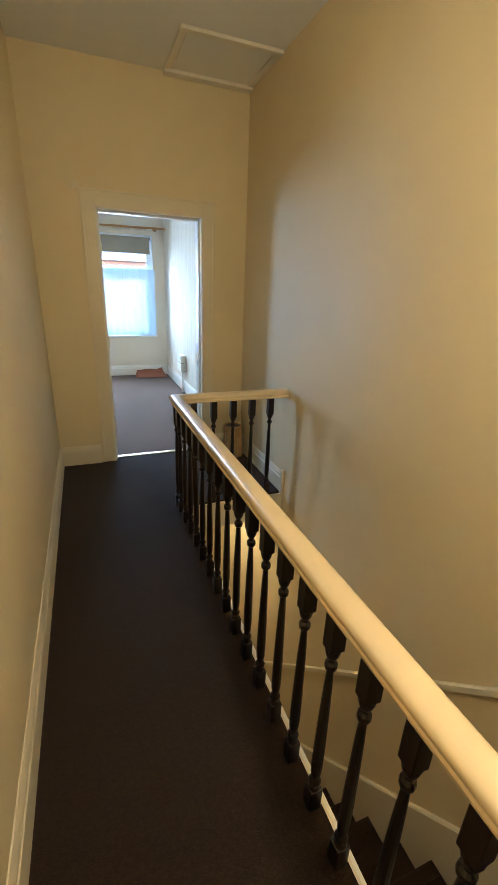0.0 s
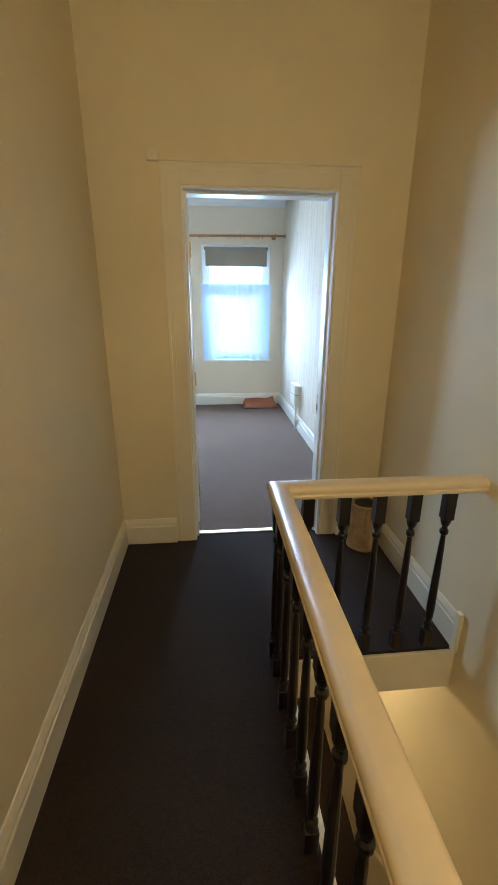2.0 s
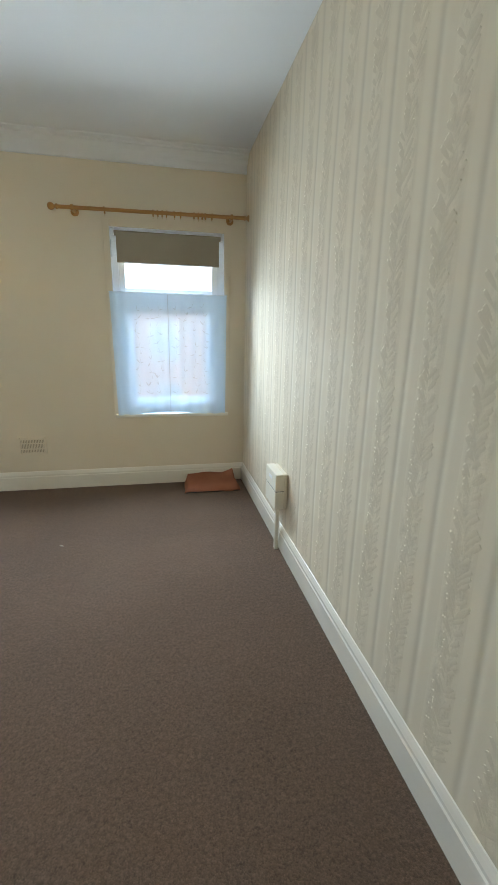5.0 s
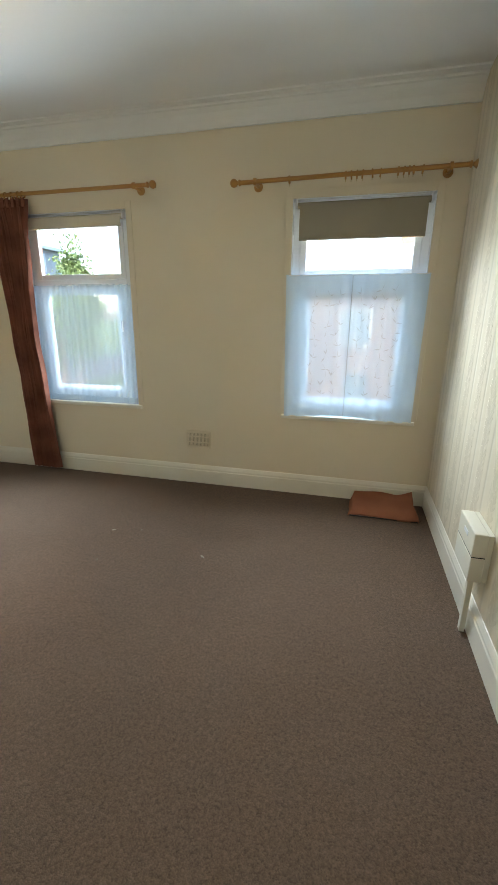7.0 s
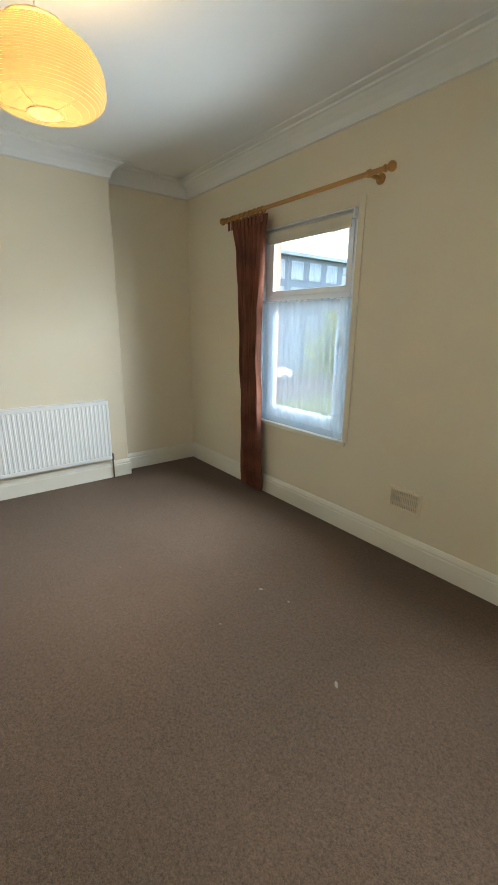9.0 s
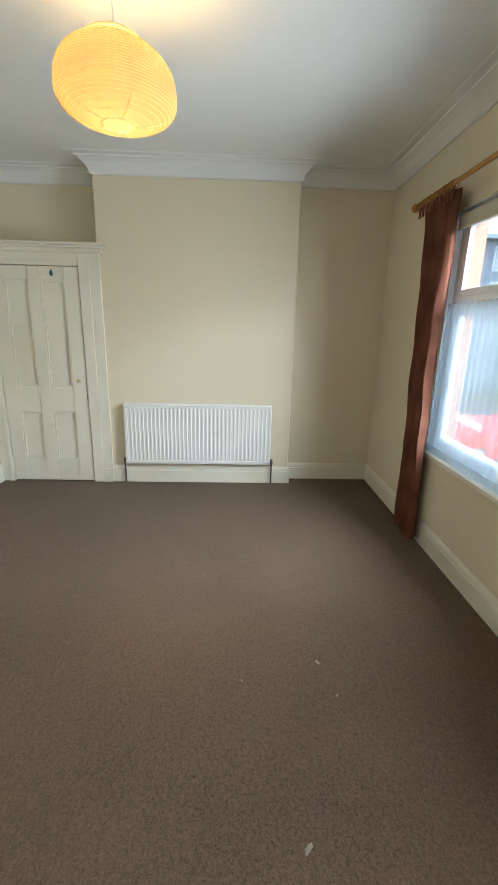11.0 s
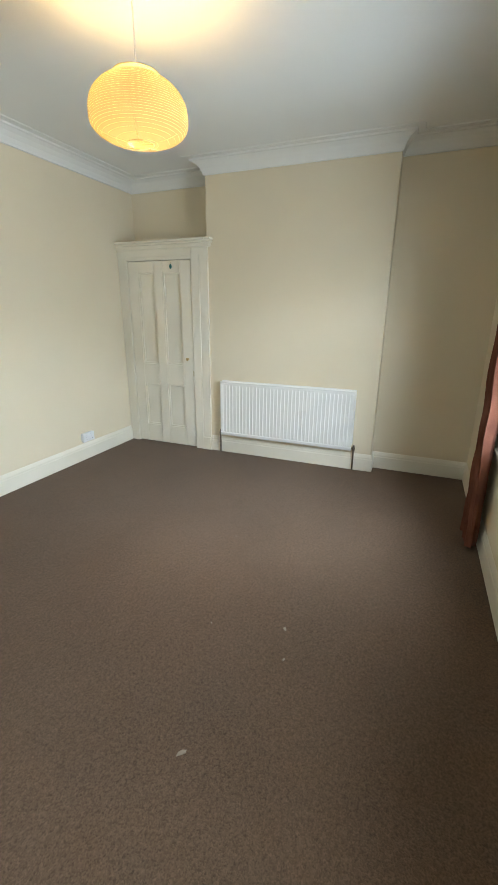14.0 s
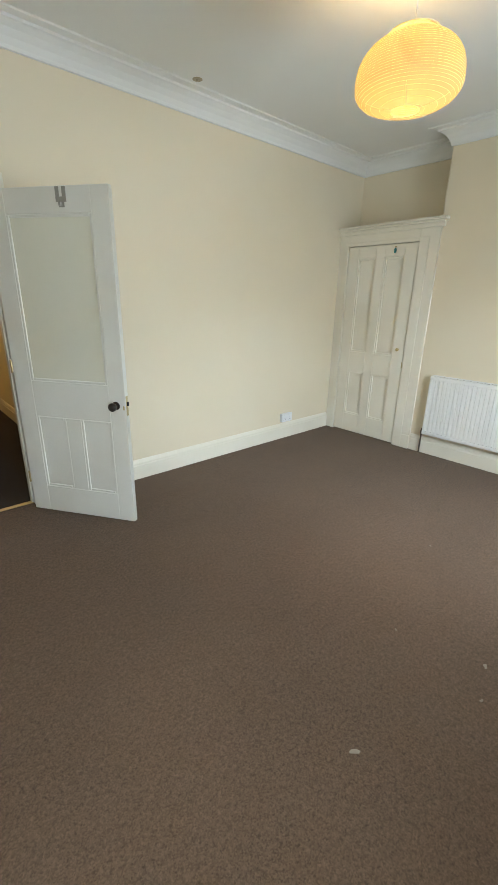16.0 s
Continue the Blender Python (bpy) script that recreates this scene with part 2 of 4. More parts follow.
CEIL = surface("white_ceiling_paint", (0.82, 0.82, 0.80), (0.77, 0.77, 0.75), 0.8, 0.7, 170.0, 0.25, 0.003, spread=0.15)
GLOSS = surface("white_gloss_paint", (0.80, 0.76, 0.66), (0.74, 0.69, 0.58), 0.32, 1.7, 90.0, 0.05, 0.001, spread=0.15)
DOORPAINT = surface("white_door_paint", (0.78, 0.77, 0.72), (0.72, 0.70, 0.64), 0.38, 2.3, 90.0, 0.06, 0.001, spread=0.15)
PANELPAINT = surface("pale_cream_panel_paint", (0.77, 0.75, 0.64), (0.73, 0.705, 0.59), 0.45, 1.4, 90.0, 0.06, 0.001, spread=0.15)
HALLGLOSS = surface("cream_gloss_paint", (0.72, 0.65, 0.48), (0.67, 0.60, 0.435), 0.4, 1.7, 90.0, 0.06, 0.001, spread=0.15)
RAILPAINT = surface("cream_rail_gloss", (0.74, 0.61, 0.39), (0.69, 0.56, 0.345), 0.36, 2.5, 70.0, 0.05, 0.001, spread=0.15)
WALLPAPER = wallpaper_material()
PAPERLEAF = surface("wallpaper_leaf_relief", (0.66, 0.575, 0.435), (0.61, 0.53, 0.395), 0.85, 9.0, 120.0, 0.2, 0.002, spread=0.3, spec=0.06)
DARKWOOD = surface("dark_stained_wood", (0.020, 0.011, 0.008), (0.009, 0.006, 0.005), 0.32, 6.0, 80.0, 0.1, 0.001, spread=0.4, stretch=(1, 1, 0.2))
PINE = surface("varnished_pine", (0.50, 0.25, 0.055), (0.35, 0.16, 0.035), 0.3, 8.0, 60.0, 0.06, 0.001, spread=0.4, stretch=(0.15, 1, 1))
UPVC = surface("white_plastic_frame", (0.86, 0.89, 0.92), (0.83, 0.86, 0.89), 0.3, 2.0, 60.0, 0.02, 0.0005, spread=0.1)
BLIND = surface("taupe_blind_fabric", (0.36, 0.315, 0.24), (0.31, 0.27, 0.205), 0.9, 2.0, 400.0, 0.3, 0.001, spread=0.3, spec=0.1)
PALEBLIND = surface("pale_blind_fabric", (0.62, 0.57, 0.46), (0.56, 0.51, 0.41), 0.9, 2.0, 400.0, 0.3, 0.001, spread=0.3, spec=0.1)
VELVET = surface("rust_velvet", (0.25, 0.096, 0.062), (0.13, 0.046, 0.030), 0.85, 5.0, 180.0, 0.3, 0.002, spread=0.4, spec=0.15)
ENAMEL = surface("white_radiator_enamel", (0.82, 0.82, 0.80), (0.79, 0.79, 0.77), 0.3, 2.0, 60.0, 0.02, 0.0005, spread=0.1)
COPPER = surface("painted_copper_pipe", (0.16, 0.13, 0.10), (0.11, 0.085, 0.065), 0.45, 8.0, 60.0, 0.05, 0.001, metal=0.4)
BRASS = surface("worn_brass", (0.62, 0.50, 0.28), (0.48, 0.37, 0.18), 0.35, 9.0, 70.0, 0.08, 0.001, metal=0.8)
PLASTIC = surface("ivory_plastic", (0.74, 0.70, 0.58), (0.70, 0.65, 0.53), 0.35, 3.0, 60.0, 0.02, 0.0005, spread=0.1)
WHITEPLASTIC = surface("white_plastic", (0.78, 0.79, 0.80), (0.75, 0.76, 0.77), 0.3, 3.0, 60.0, 0.02, 0.0005, spread=0.1)
DARK = surface("dark_gap", (0.02, 0.018, 0.016), (0.012, 0.011, 0.010), 0.8)
# brown painted for the shade between vent slats, shared by the ceiling mark
VENTGAP = surface("vent_shade_brown", (0.42, 0.36, 0.25), (0.34, 0.29, 0.20), 0.9)
FOAM = surface("terracotta_fabric", (0.34, 0.135, 0.075), (0.27, 0.10, 0.055), 0.9, 6.0, 150.0, 0.4, 0.003, spread=0.4, spec=0.1)
WICKER = surface("pale_wicker", (0.50, 0.35, 0.16), (0.32, 0.20, 0.08), 0.6, 20.0, 120.0, 0.4, 0.003, spread=0.4)
NET = net_material("net_voile", 0.50, (0.78, 0.90, 1.0), 0.20)
LACE = net_material("lace_voile", 0.93, (0.74, 0.88, 1.0), 0.30)
LACEDARK = net_material("lace_stitching", 0.90, (0.62, 0.72, 0.80), 0.25)
GLASS = glass_material()
PAPER = paper_lamp_material()
WIRE = surface("lantern_wire", (0.90, 0.76, 0.48), (0.84, 0.70, 0.42), 0.6)
FLECK = surface("white_fleck", (0.28, 0.235, 0.18), (0.22, 0.18, 0.14), 0.8)
TARNISH = surface("tarnished_steel", (0.34, 0.32, 0.28), (0.24, 0.22, 0.19), 0.5, 12.0, 80.0, 0.1, 0.001, metal=0.3)
BRICKWORK = surface("far_brick", (0.30, 0.17, 0.12), (0.24, 0.13, 0.09), 0.85, 0.5, 12.0, 0.2, 0.01, spread=0.4)
TEAL = surface("teal_plastic", (0.02, 0.22, 0.22), (0.015, 0.15, 0.16), 0.4)


# ---- builders ----
def part(name, bm, material, parent=None, label="", smooth=False):
    me = bpy.data.meshes.new(name)
    bmesh.ops.recalc_face_normals(bm, faces=bm.faces)
    bm.to_mesh(me)
    bm.free()
    if smooth:
        for f in me.polygons:
            f.use_smooth = True
        me.set_sharp_from_angle(angle=radians(38))
    me.materials.append(material)
    ob = new(name, me)
    if parent is not None:
        ob.parent = parent
        if parent.type == "EMPTY":
            ob.matrix_parent_inverse = Matrix.Translation(-parent.location)
    if label:
        ob["label"] = label
    return ob


def thing(name, at, label, category, group="", kind=""):
    ob = new(name)
    ob.location = at
    return tagged(ob, label, category, group, kind)


def setting(ob):
    return tagged(ob, kind="structure")


def box(bm, x0, x1, y0, y1, z0, z1, bevel=0.0):
    m = Matrix.Translation(((x0 + x1) / 2, (y0 + y1) / 2, (z0 + z1) / 2)) @ Matrix.Diagonal((x1 - x0, y1 - y0, z1 - z0, 1))
    vs = bmesh.ops.create_cube(bm, size=1.0, matrix=m)["verts"]
    if bevel:
        es = list({e for v in vs for e in v.link_edges})
        bmesh.ops.bevel(bm, geom=es, offset=bevel, segments=2, affect="EDGES", profile=0.5)
    return bm


def boxes(*rows, bevel=0.0):
    bm = bmesh.new()
    for r in rows:
        box(bm, *r, bevel=bevel)
    return bm


def sweep(pts, prof, closed=False, bm=None):
    """A moulding: the profile (distance to the left of the way, height) carried along the plan line with mitred corners."""
    bm = bm or bmesh.new()
    n = len(pts)
    rings = []
    for i, p in enumerate(pts):
        p = Vector(p)
        a = Vector(pts[i - 1]) if (i > 0 or closed) else None
        c = Vector(pts[(i + 1) % n]) if (i < n - 1 or closed) else None
        d1 = (p - a).normalized() if a is not None else (c - p).normalized()
        d2 = (c - p).normalized() if c is not None else d1
        n1, n2 = Vector((-d1.y, d1.x)), Vector((-d2.y, d2.x))
        mit = (n1 + n2) / (1 + n1.dot(n2))
        rings.append([bm.verts.new((p.x + mit.x * u, p.y + mit.y * u, z)) for u, z in prof])
    k = len(prof)
    for i in range(n if closed else n - 1):
        r0, r1 = rings[i], rings[(i + 1) % n]
        for j in range(k):
            bm.faces.new((r0[j], r0[(j + 1) % k], r1[(j + 1) % k], r1[j]))
    if not closed:
        bm.faces.new(rings[0])
        bm.faces.new(rings[-1])
    return bm


def lathe(prof, n=20, bm=None, m=None, close=False):
    """Rings of (radius, height) turned about z."""
    bm = bm or bmesh.new()
    m = m or Matrix()
    rings = [[bm.verts.new(m @ Vector((r * math.cos(2 * math.pi * i / n), r * math.sin(2 * math.pi * i / n), z))) for i in range(n)] for r, z in prof]
    for a, b in zip(rings, rings[1:]):
        for i in range(n):
            bm.faces.new((a[i], a[(i + 1) % n], b[(i + 1) % n], b[i]))
    if close:
        for i in range(n):
            a, b = rings[-1], rings[0]
            bm.faces.new((a[i], a[(i + 1) % n], b[(i + 1) % n], b[i]))
    else:
        if prof[0][0] > 1e-5:
            bm.faces.new(rings[0])
        if prof[-1][0] > 1e-5:
            bm.faces.new(rings[-1])
    return bm


def rod(p, q, r, n=10, bm=None):
    p, q = Vector(p), Vector(q)
    turn = (q - p).to_track_quat("Z", "Y").to_matrix().to_4x4()
    return lathe([(r, 0), (r, (q - p).length)], n, bm, Matrix.Translation(p) @ turn)


def wall_with_holes(x0, x1, y0, y1, z0, z1, holes):
    """A wall along x with holes (xa, xb, za, zb)."""
    bm = bmesh.new()
    at = x0
    for xa, xb, za, zb in sorted(holes):
        box(bm, at, xa, y0, y1, z0, z1)
        if za > z0:
            box(bm, xa, xb, y0, y1, z0, za)
        box(bm, xa, xb, y0, y1, zb, z1)
        at = xb
    box(bm, at, x1, y0, y1, z0, z1)
    return bm


# ---- structure ----
XR, YW, YD, YH = 1.338, 7.34, 3.737, 3.55
W1, W2 = (-2.035, -1.085), (0.213, 1.145)
ZS, ZT = 0.650, 2.198
CEILZ, HALLZ = 2.78, 2.86
BREAST, BACK, ALCOVE = -3.103, -3.405, -3.236
CB0, CB1 = 4.784, 6.505
DX0, DX1, DZ = 0.17, 0.97, 1.985

setting(part("wall_north", wall_with_holes(-3.75, 1.6, YW, YW + 0.085, -3.0, 3.0, [(*W1, ZS, ZT), (*W2, ZS, ZT)]), PAINT))
setting(part("wall_north_outside", wall_with_holes(-3.75, 1.6, YW + 0.086, YW + 0.20, -3.0, 3.0, [(*W1, ZS, ZT), (*W2, ZS, ZT)]), BRICKWORK))
setting(part("wall_east", boxes((XR, 1.6, -1.7, YW, -2.8, 3.0)), HALLPAINT))
setting(part("wallpaper", boxes((XR - 0.004, XR - 0.0005, YD, YW, 0.0, CEILZ)), WALLPAPER))


def embossed_leaves():
    """Raised comma leaves in upright sprays, to both sides of wavering stems, midway between the trails."""
    rnd = random.Random(21)
    verts, faces = [], []
    x = XR - 0.0042
    n = 6
    for k in range(math.ceil(YD / 0.23), math.ceil(YW / 0.23)):
        ph = rnd.uniform(0, 6.28)
        z = 0.17 + rnd.uniform(0, 0.05)
        while z < CEILZ - 0.08:
            thin = 0.55 + 0.45 * abs(math.sin(z * 5.2 + ph))
            for sg in (-1, 1, rnd.choice((-1, 1))):
                yy = 0.23 * k + 0.016 * math.sin(z * 3.2 + ph) + rnd.uniform(-0.008, 0.008)
                ln, wd = rnd.uniform(0.050, 0.085) * thin, rnd.uniform(0.009, 0.015)
                if yy < YD + 0.05 or yy > YW - 0.05:
                    continue
                i0, lift = len(verts), z + rnd.uniform(-0.015, 0.015)
                for a in range(n + 1):
                    f = a / n
                    cy = yy + sg * (0.003 + ln * 0.62 * math.sin(f * 1.7))
                    cz = lift + ln * (1.15 * f - 0.55 * f * f * f)
                    w = wd * math.sin(math.pi * (0.08 + 0.88 * f)) * 0.5
                    verts += [(x, cy - w * 0.8 * sg, cz + w), (x - 0.0006 * math.sin(math.pi * f), cy, cz), (x, cy + w * 0.8 * sg, cz - w)]
                for a in range(n):
                    b = i0 + a * 3
                    faces += [(b, b + 1, b + 4, b + 3), (b + 1, b + 2, b + 5, b + 4)]
            z += rnd.uniform(0.024, 0.040)
    me = bpy.data.meshes.new("embossed_leaves")
    me.from_pydata(verts, [], faces)
    for f in me.polygons:
        f.use_smooth = True
    me.materials.append(PAPERLEAF)
    return me


leaves = new("embossed_leaves", embossed_leaves())
leaves.parent = bpy.data.objects["wallpaper"]
tagged(leaves, kind="stuff")
setting(part("wall_south", wall_with_holes(-3.75, XR, YH + 0.004, YD, -0.2, 3.0, [(DX0, DX1, -0.2, DZ)]), PAINT))
setting(part("wall_hall_end", wall_with_holes(-0.45, XR, YH, YH + 0.004, -0.2, 3.0, [(DX0, DX1, -0.2, DZ)]), HALLPAINT))
setting(part("wall_west", boxes((-3.75, BACK, YD, YW, -0.2, 3.0)), PAINT))
setting(part("chimney_breast", boxes((BACK, BREAST, CB0, CB1, -0.2, CEILZ), bevel=0.006), PAINT))
setting(part("wall_alcove", boxes((BACK, ALCOVE, CB1 + 0.001, YW, -0.2, CEILZ)), PAINT))
setting(part("wall_hall_west", boxes((-0.45, -0.265, -1.7, YH, -0.2, 3.0)), HALLPAINT))
setting(part("wall_hall_south", boxes((-0.265, XR, -1.7, -1.5, -2.8, 3.0)), HALLPAINT))
setting(part("ceiling_room", boxes((-3.75, 1.6, YD, YW, CEILZ, CEILZ + 0.2)), CEIL))
setting(part("ceiling_hall", boxes((-0.45, 1.6, -1.7, YH, HALLZ, HALLZ + 0.12)), CEIL))
setting(part("floor_room", boxes((-3.405, XR, 3.645, YW, -0.2, 0.0)), CARPET))
setting(part("floor_hall", boxes((-0.265, 0.565, -1.5, 3.64, -0.2, 0.0), (0.565, XR, 2.58, 3.64, -0.2, 0.0), (0.565, XR, -1.5, -0.31, -0.2, 0.0)), DIMCARPET))
setting(part("floor_lower", boxes((0.45, XR, -1.5, 4.9, -2.8, -2.6)), DIMCARPET))
setting(part("wall_lower_west", boxes((0.45, 0.56, -1.5, 4.9, -2.6, -0.2)), HALLPAINT))
setting(part("wall_lower_end", boxes((0.45, 1.6, 4.7, 4.9, -2.6, -0.2)), HALLPAINT))
setting(part("ceiling_lower", boxes((0.56, XR, 2.60, 4.7, -0.24, -0.201)), CEIL))

SKIRT = [(0, 0), (0.018, 0), (0.018, 0.115), (0.014, 0.122), (0.014, 0.135), (0.009, 0.150), (0.004, 0.163), (0, 0.165)]
setting(part("baseboard", sweep([(1.06, YD), (XR - 0.004, YD), (XR - 0.004, YW), (ALCOVE, YW), (ALCOVE, CB1), (BREAST, CB1), (BREAST, 4.808)], SKIRT), GLOSS))
setting(part("baseboard", sweep([(BREAST + 0.03, YD), (0.08, YD)], SKIRT), GLOSS))
setting(part("baseboard", sweep([(0.06, YH), (-0.265, YH), (-0.265, -1.5)], SKIRT), HALLGLOSS))
setting(part("baseboard", sweep([(XR, 2.58), (XR, YH), (1.085, YH)], SKIRT), HALLGLOSS))

COVE = [(0, CEILZ - 0.125), (0.012, CEILZ - 0.122), (0.016, CEILZ - 0.105), (0.030, CEILZ - 0.075), (0.055, CEILZ - 0.045), (0.085, CEILZ - 0.026), (0.10, CEILZ - 0.022), (0.104, CEILZ - 0.010), (0.155, CEILZ - 0.008), (0.16, CEILZ), (0, CEILZ)]
setting(part("cornice", sweep([(XR - 0.006, YW), (ALCOVE, YW), (ALCOVE, CB1), (BREAST, CB1), (BREAST, CB0), (BACK, CB0), (BACK, YD), (XR - 0.006, YD)], COVE), CEIL))

# door lining, stops and architraves
door_frame = thing("door_frame", (DX0, YH, 0), "white painted door frame between landing and bedroom", "door frame", kind="structure")
for x in (DX0, DX1 - 0.012):
    part("jamb", boxes((x, x + 0.012, YH - 0.002, YD + 0.002, 0, DZ), bevel=0.002), DOORPAINT, door_frame)
part("head", boxes((DX0 + 0.012, DX1 - 0.012, YH - 0.002, YD + 0.002, DZ - 0.012, DZ), bevel=0.002), DOORPAINT, door_frame)
for x in (DX0 + 0.012, DX1 - 0.024):
    part("door_stop", boxes((x, x + 0.012, YH + 0.05, YH + 0.10, 0, DZ - 0.012), bevel=0.002), DOORPAINT, door_frame)
part("head_stop", boxes((DX0 + 0.024, DX1 - 0.024, YH + 0.05, YH + 0.10, DZ - 0.024, DZ - 0.012), bevel=0.002), DOORPAINT, door_frame)


def architrave(y, sign, material, wide):
    bm = bmesh.new()
    rows = ((0.0, wide, 0.0065), (wide * 0.6, wide * 0.68, 0.0072), (wide * 0.82, wide, 0.008))
    for a, b, t in rows:
        ya, yb = sorted((y, y + sign * t))
        box(bm, DX0 - b, DX0 - a, ya, yb, 0, DZ + b, 0.003)
        box(bm, DX1 + a, DX1 + b, ya, yb, 0, DZ + b, 0.003)
        box(bm, DX0 - a, DX1 + a, ya, yb, DZ + a, DZ + b, 0.003)
    return bm


setting(part("trim", architrave(YH, -1, HALLGLOSS, 0.098), HALLGLOSS))
setting(part("trim", architrave(YD, 1, GLOSS, 0.085), GLOSS))
setting(part("trim", boxes((0.045, 1.075, YH - 0.0095, YH, DZ + 0.098, DZ + 0.112), (0.02, 0.075, YH - 0.024, YH, DZ + 0.095, DZ + 0.145), bevel=0.004), HALLGLOSS))
setting(part("threshold", boxes((DX0 + 0.012, DX1 - 0.012, 3.618, 3.655, 0.0, 0.006), bevel=0.002), BRASS))


# ---- windows ----
def slab(x0, x1, y0, y1, z0, z1, bevel=0.003):
    return boxes((x0, x1, y0, y1, z0, z1), bevel=bevel)


def framed(x0, x1, y0, y1, z0, z1, side, low, high, bevel=0.004):
    """Four bars round an opening."""
    return boxes((x0, x0 + side, y0, y1, z0, z1), (x1 - side, x1, y0, y1, z0, z1), (x0 + side, x1 - side, y0, y1, z0, z0 + low), (x0 + side, x1 - side, y0, y1, z1 - high, z1), bevel=bevel)


def window(name, x0, x1):
    w = thing(name, ((x0 + x1) / 2, YW + 0.1, ZS), "white plastic window with a fanlight over a sash", "window", kind="structure")
    ya, yb = YW + 0.040, YW + 0.072
    part("window_frame", framed(x0, x1, ya, yb, ZS, ZT, 0.055, 0.055, 0.055), UPVC, w)
    part("transom", slab(x0 + 0.055, x1 - 0.055, ya - 0.004, yb, 1.640, 1.70, 0.004), UPVC, w)
    up = part("fanlight", framed(x0 + 0.055, x1 - 0.055, ya - 0.006, ya + 0.022, 1.70, ZT - 0.055, 0.046, 0.04, 0.046), UPVC, w)
    part("pane", slab(x0 + 0.09, x1 - 0.09, ya + 0.005, ya + 0.011, 1.725, ZT - 0.09, 0), GLASS, up).visible_shadow = False
    low = part("sash", framed(x0 + 0.055, x1 - 0.055, ya - 0.012, ya + 0.018, ZS + 0.055, 1.64, 0.085, 0.095, 0.05), UPVC, w)
    part("bead", framed(x0 + 0.14, x1 - 0.14, ya - 0.008, ya + 0.003, ZS + 0.15, 1.59, 0.014, 0.014, 0.014, 0.003), UPVC, low)
    part("pane", slab(x0 + 0.13, x1 - 0.13, ya + 0.005, ya + 0.011, ZS + 0.13, 1.605, 0), GLASS, low).visible_shadow = False
    part("catch", boxes((x1 - 0.115, x1 - 0.085, ya - 0.024, ya - 0.012, 1.33, 1.39), (x1 - 0.107, x1 - 0.093, ya - 0.039, ya - 0.022, 1.28, 1.375), bevel=0.004), UPVC, low)
    part("window_sill", boxes((x0 + 0.001, x1 - 0.001, YW + 0.001, ya, ZS + 0.001, ZS + 0.018), (x0 - 0.035, x1 + 0.035, YW - 0.022, YW - 0.001, ZS - 0.012, ZS + 0.018), bevel=0.004), GLOSS, w)
    part("surround", boxes((x0 - 0.05, x0 - 0.002, YW - 0.007, YW - 0.001, ZS + 0.02, ZT + 0.055), (x1 + 0.002, x1 + 0.05, YW - 0.007, YW - 0.001, ZS + 0.02, ZT + 0.055), (x0 - 0.002, x1 + 0.002, YW - 0.007, YW - 0.001, ZT + 0.002, ZT + 0.055), bevel=0.002), PAINT, w)
    part("reveal", boxes((x0 - 0.001, x0 + 0.004, YW, ya, ZS + 0.018, ZT), (x1 - 0.004, x1 + 0.001, YW, ya, ZS + 0.018, ZT), (x0 + 0.004, x1 - 0.004, YW, ya, ZT - 0.005, ZT + 0.001)), UPVC, w)
    return w


window("window_1", *W1)
window("window_2", *W2)


def roller_blind(x0, x1, z0, cloth, label):
    b = thing("roller_blind", ((x0 + x1) / 2, YW + 0.03, ZT), label, "blind", "window blinds")
    y = YW + 0.006
    part("roller", rod((x0, y, ZT - 0.045), (x1, y, ZT - 0.045), 0.02, 14), cloth, b, smooth=True)
    part("fabric", slab(x0 + 0.015, x1 - 0.015, y - 0.021, y - 0.0185, z0, ZT - 0.045, 0), cloth, b)
    part("bottom_bar", slab(x0 + 0.015, x1 - 0.015, y - 0.026, y - 0.014, z0 - 0.006, z0 + 0.018, 0.003), cloth, b)
    for x in (x0 - 0.012, x1):
        part("bracket", slab(x, x + 0.012, y - 0.028, y + 0.028, ZT - 0.065, ZT - 0.006, 0.003), WHITEPLASTIC, b)
    return b


worn = roller_blind(W1[0] + 0.04, W1[1] - 0.03, 2.085, PALEBLIND, "pale cream fabric roller blind rolled nearly up, frayed")
# torn scraps on the lower edge
for x, w, d in ((-1.285, 0.03, 0.007), (-1.245, 0.018, 0.004)):
    part("frayed_edge", boxes((x, x + w, YW - 0.015, YW - 0.013, 2.08 - d, 2.082)), PALEBLIND, worn)
rb = roller_blind(W2[0] + 0.035, W2[1] - 0.03, 1.935, BLIND, "taupe fabric roller blind pulled part way down")


def net_sheet(x0, x1, b0, b1, y, z0, z1, folds, amp, seed):
    rnd = random.Random(seed)
    bm = bmesh.new()
    nx, nz = folds * 8, 24
    ph = [rnd.uniform(0, 6.28) for _ in range(3)]
    rows = []
    for j in range(nz + 1):
        v = j / nz
        xa, xb = x0 + (b0 - x0) * (1 - v), x1 + (b1 - x1) * (1 - v)
        row = []
        for i in range(nx + 1):
            u = i / nx
            d = amp * (math.sin(u * folds * 6.283 + ph[0] + 0.6 * math.sin(v * 2 + ph[1])) + 0.5 * math.sin(u * folds * 2.3 * 3.1 + ph[2]))
            hem = 0.012 * math.sin(u * 7 + ph[1]) * (1 - v) if j == 0 else 0
            row.append(bm.verts.new((xa + (xb - xa) * u, y + d, z0 + (z1 - z0) * v + hem)))
        rows.append(row)
    for a, b in zip(rows, rows[1:]):
        for i in range(nx):
            bm.faces.new((a[i], a[i + 1], b[i + 1], b[i]))
    return bm


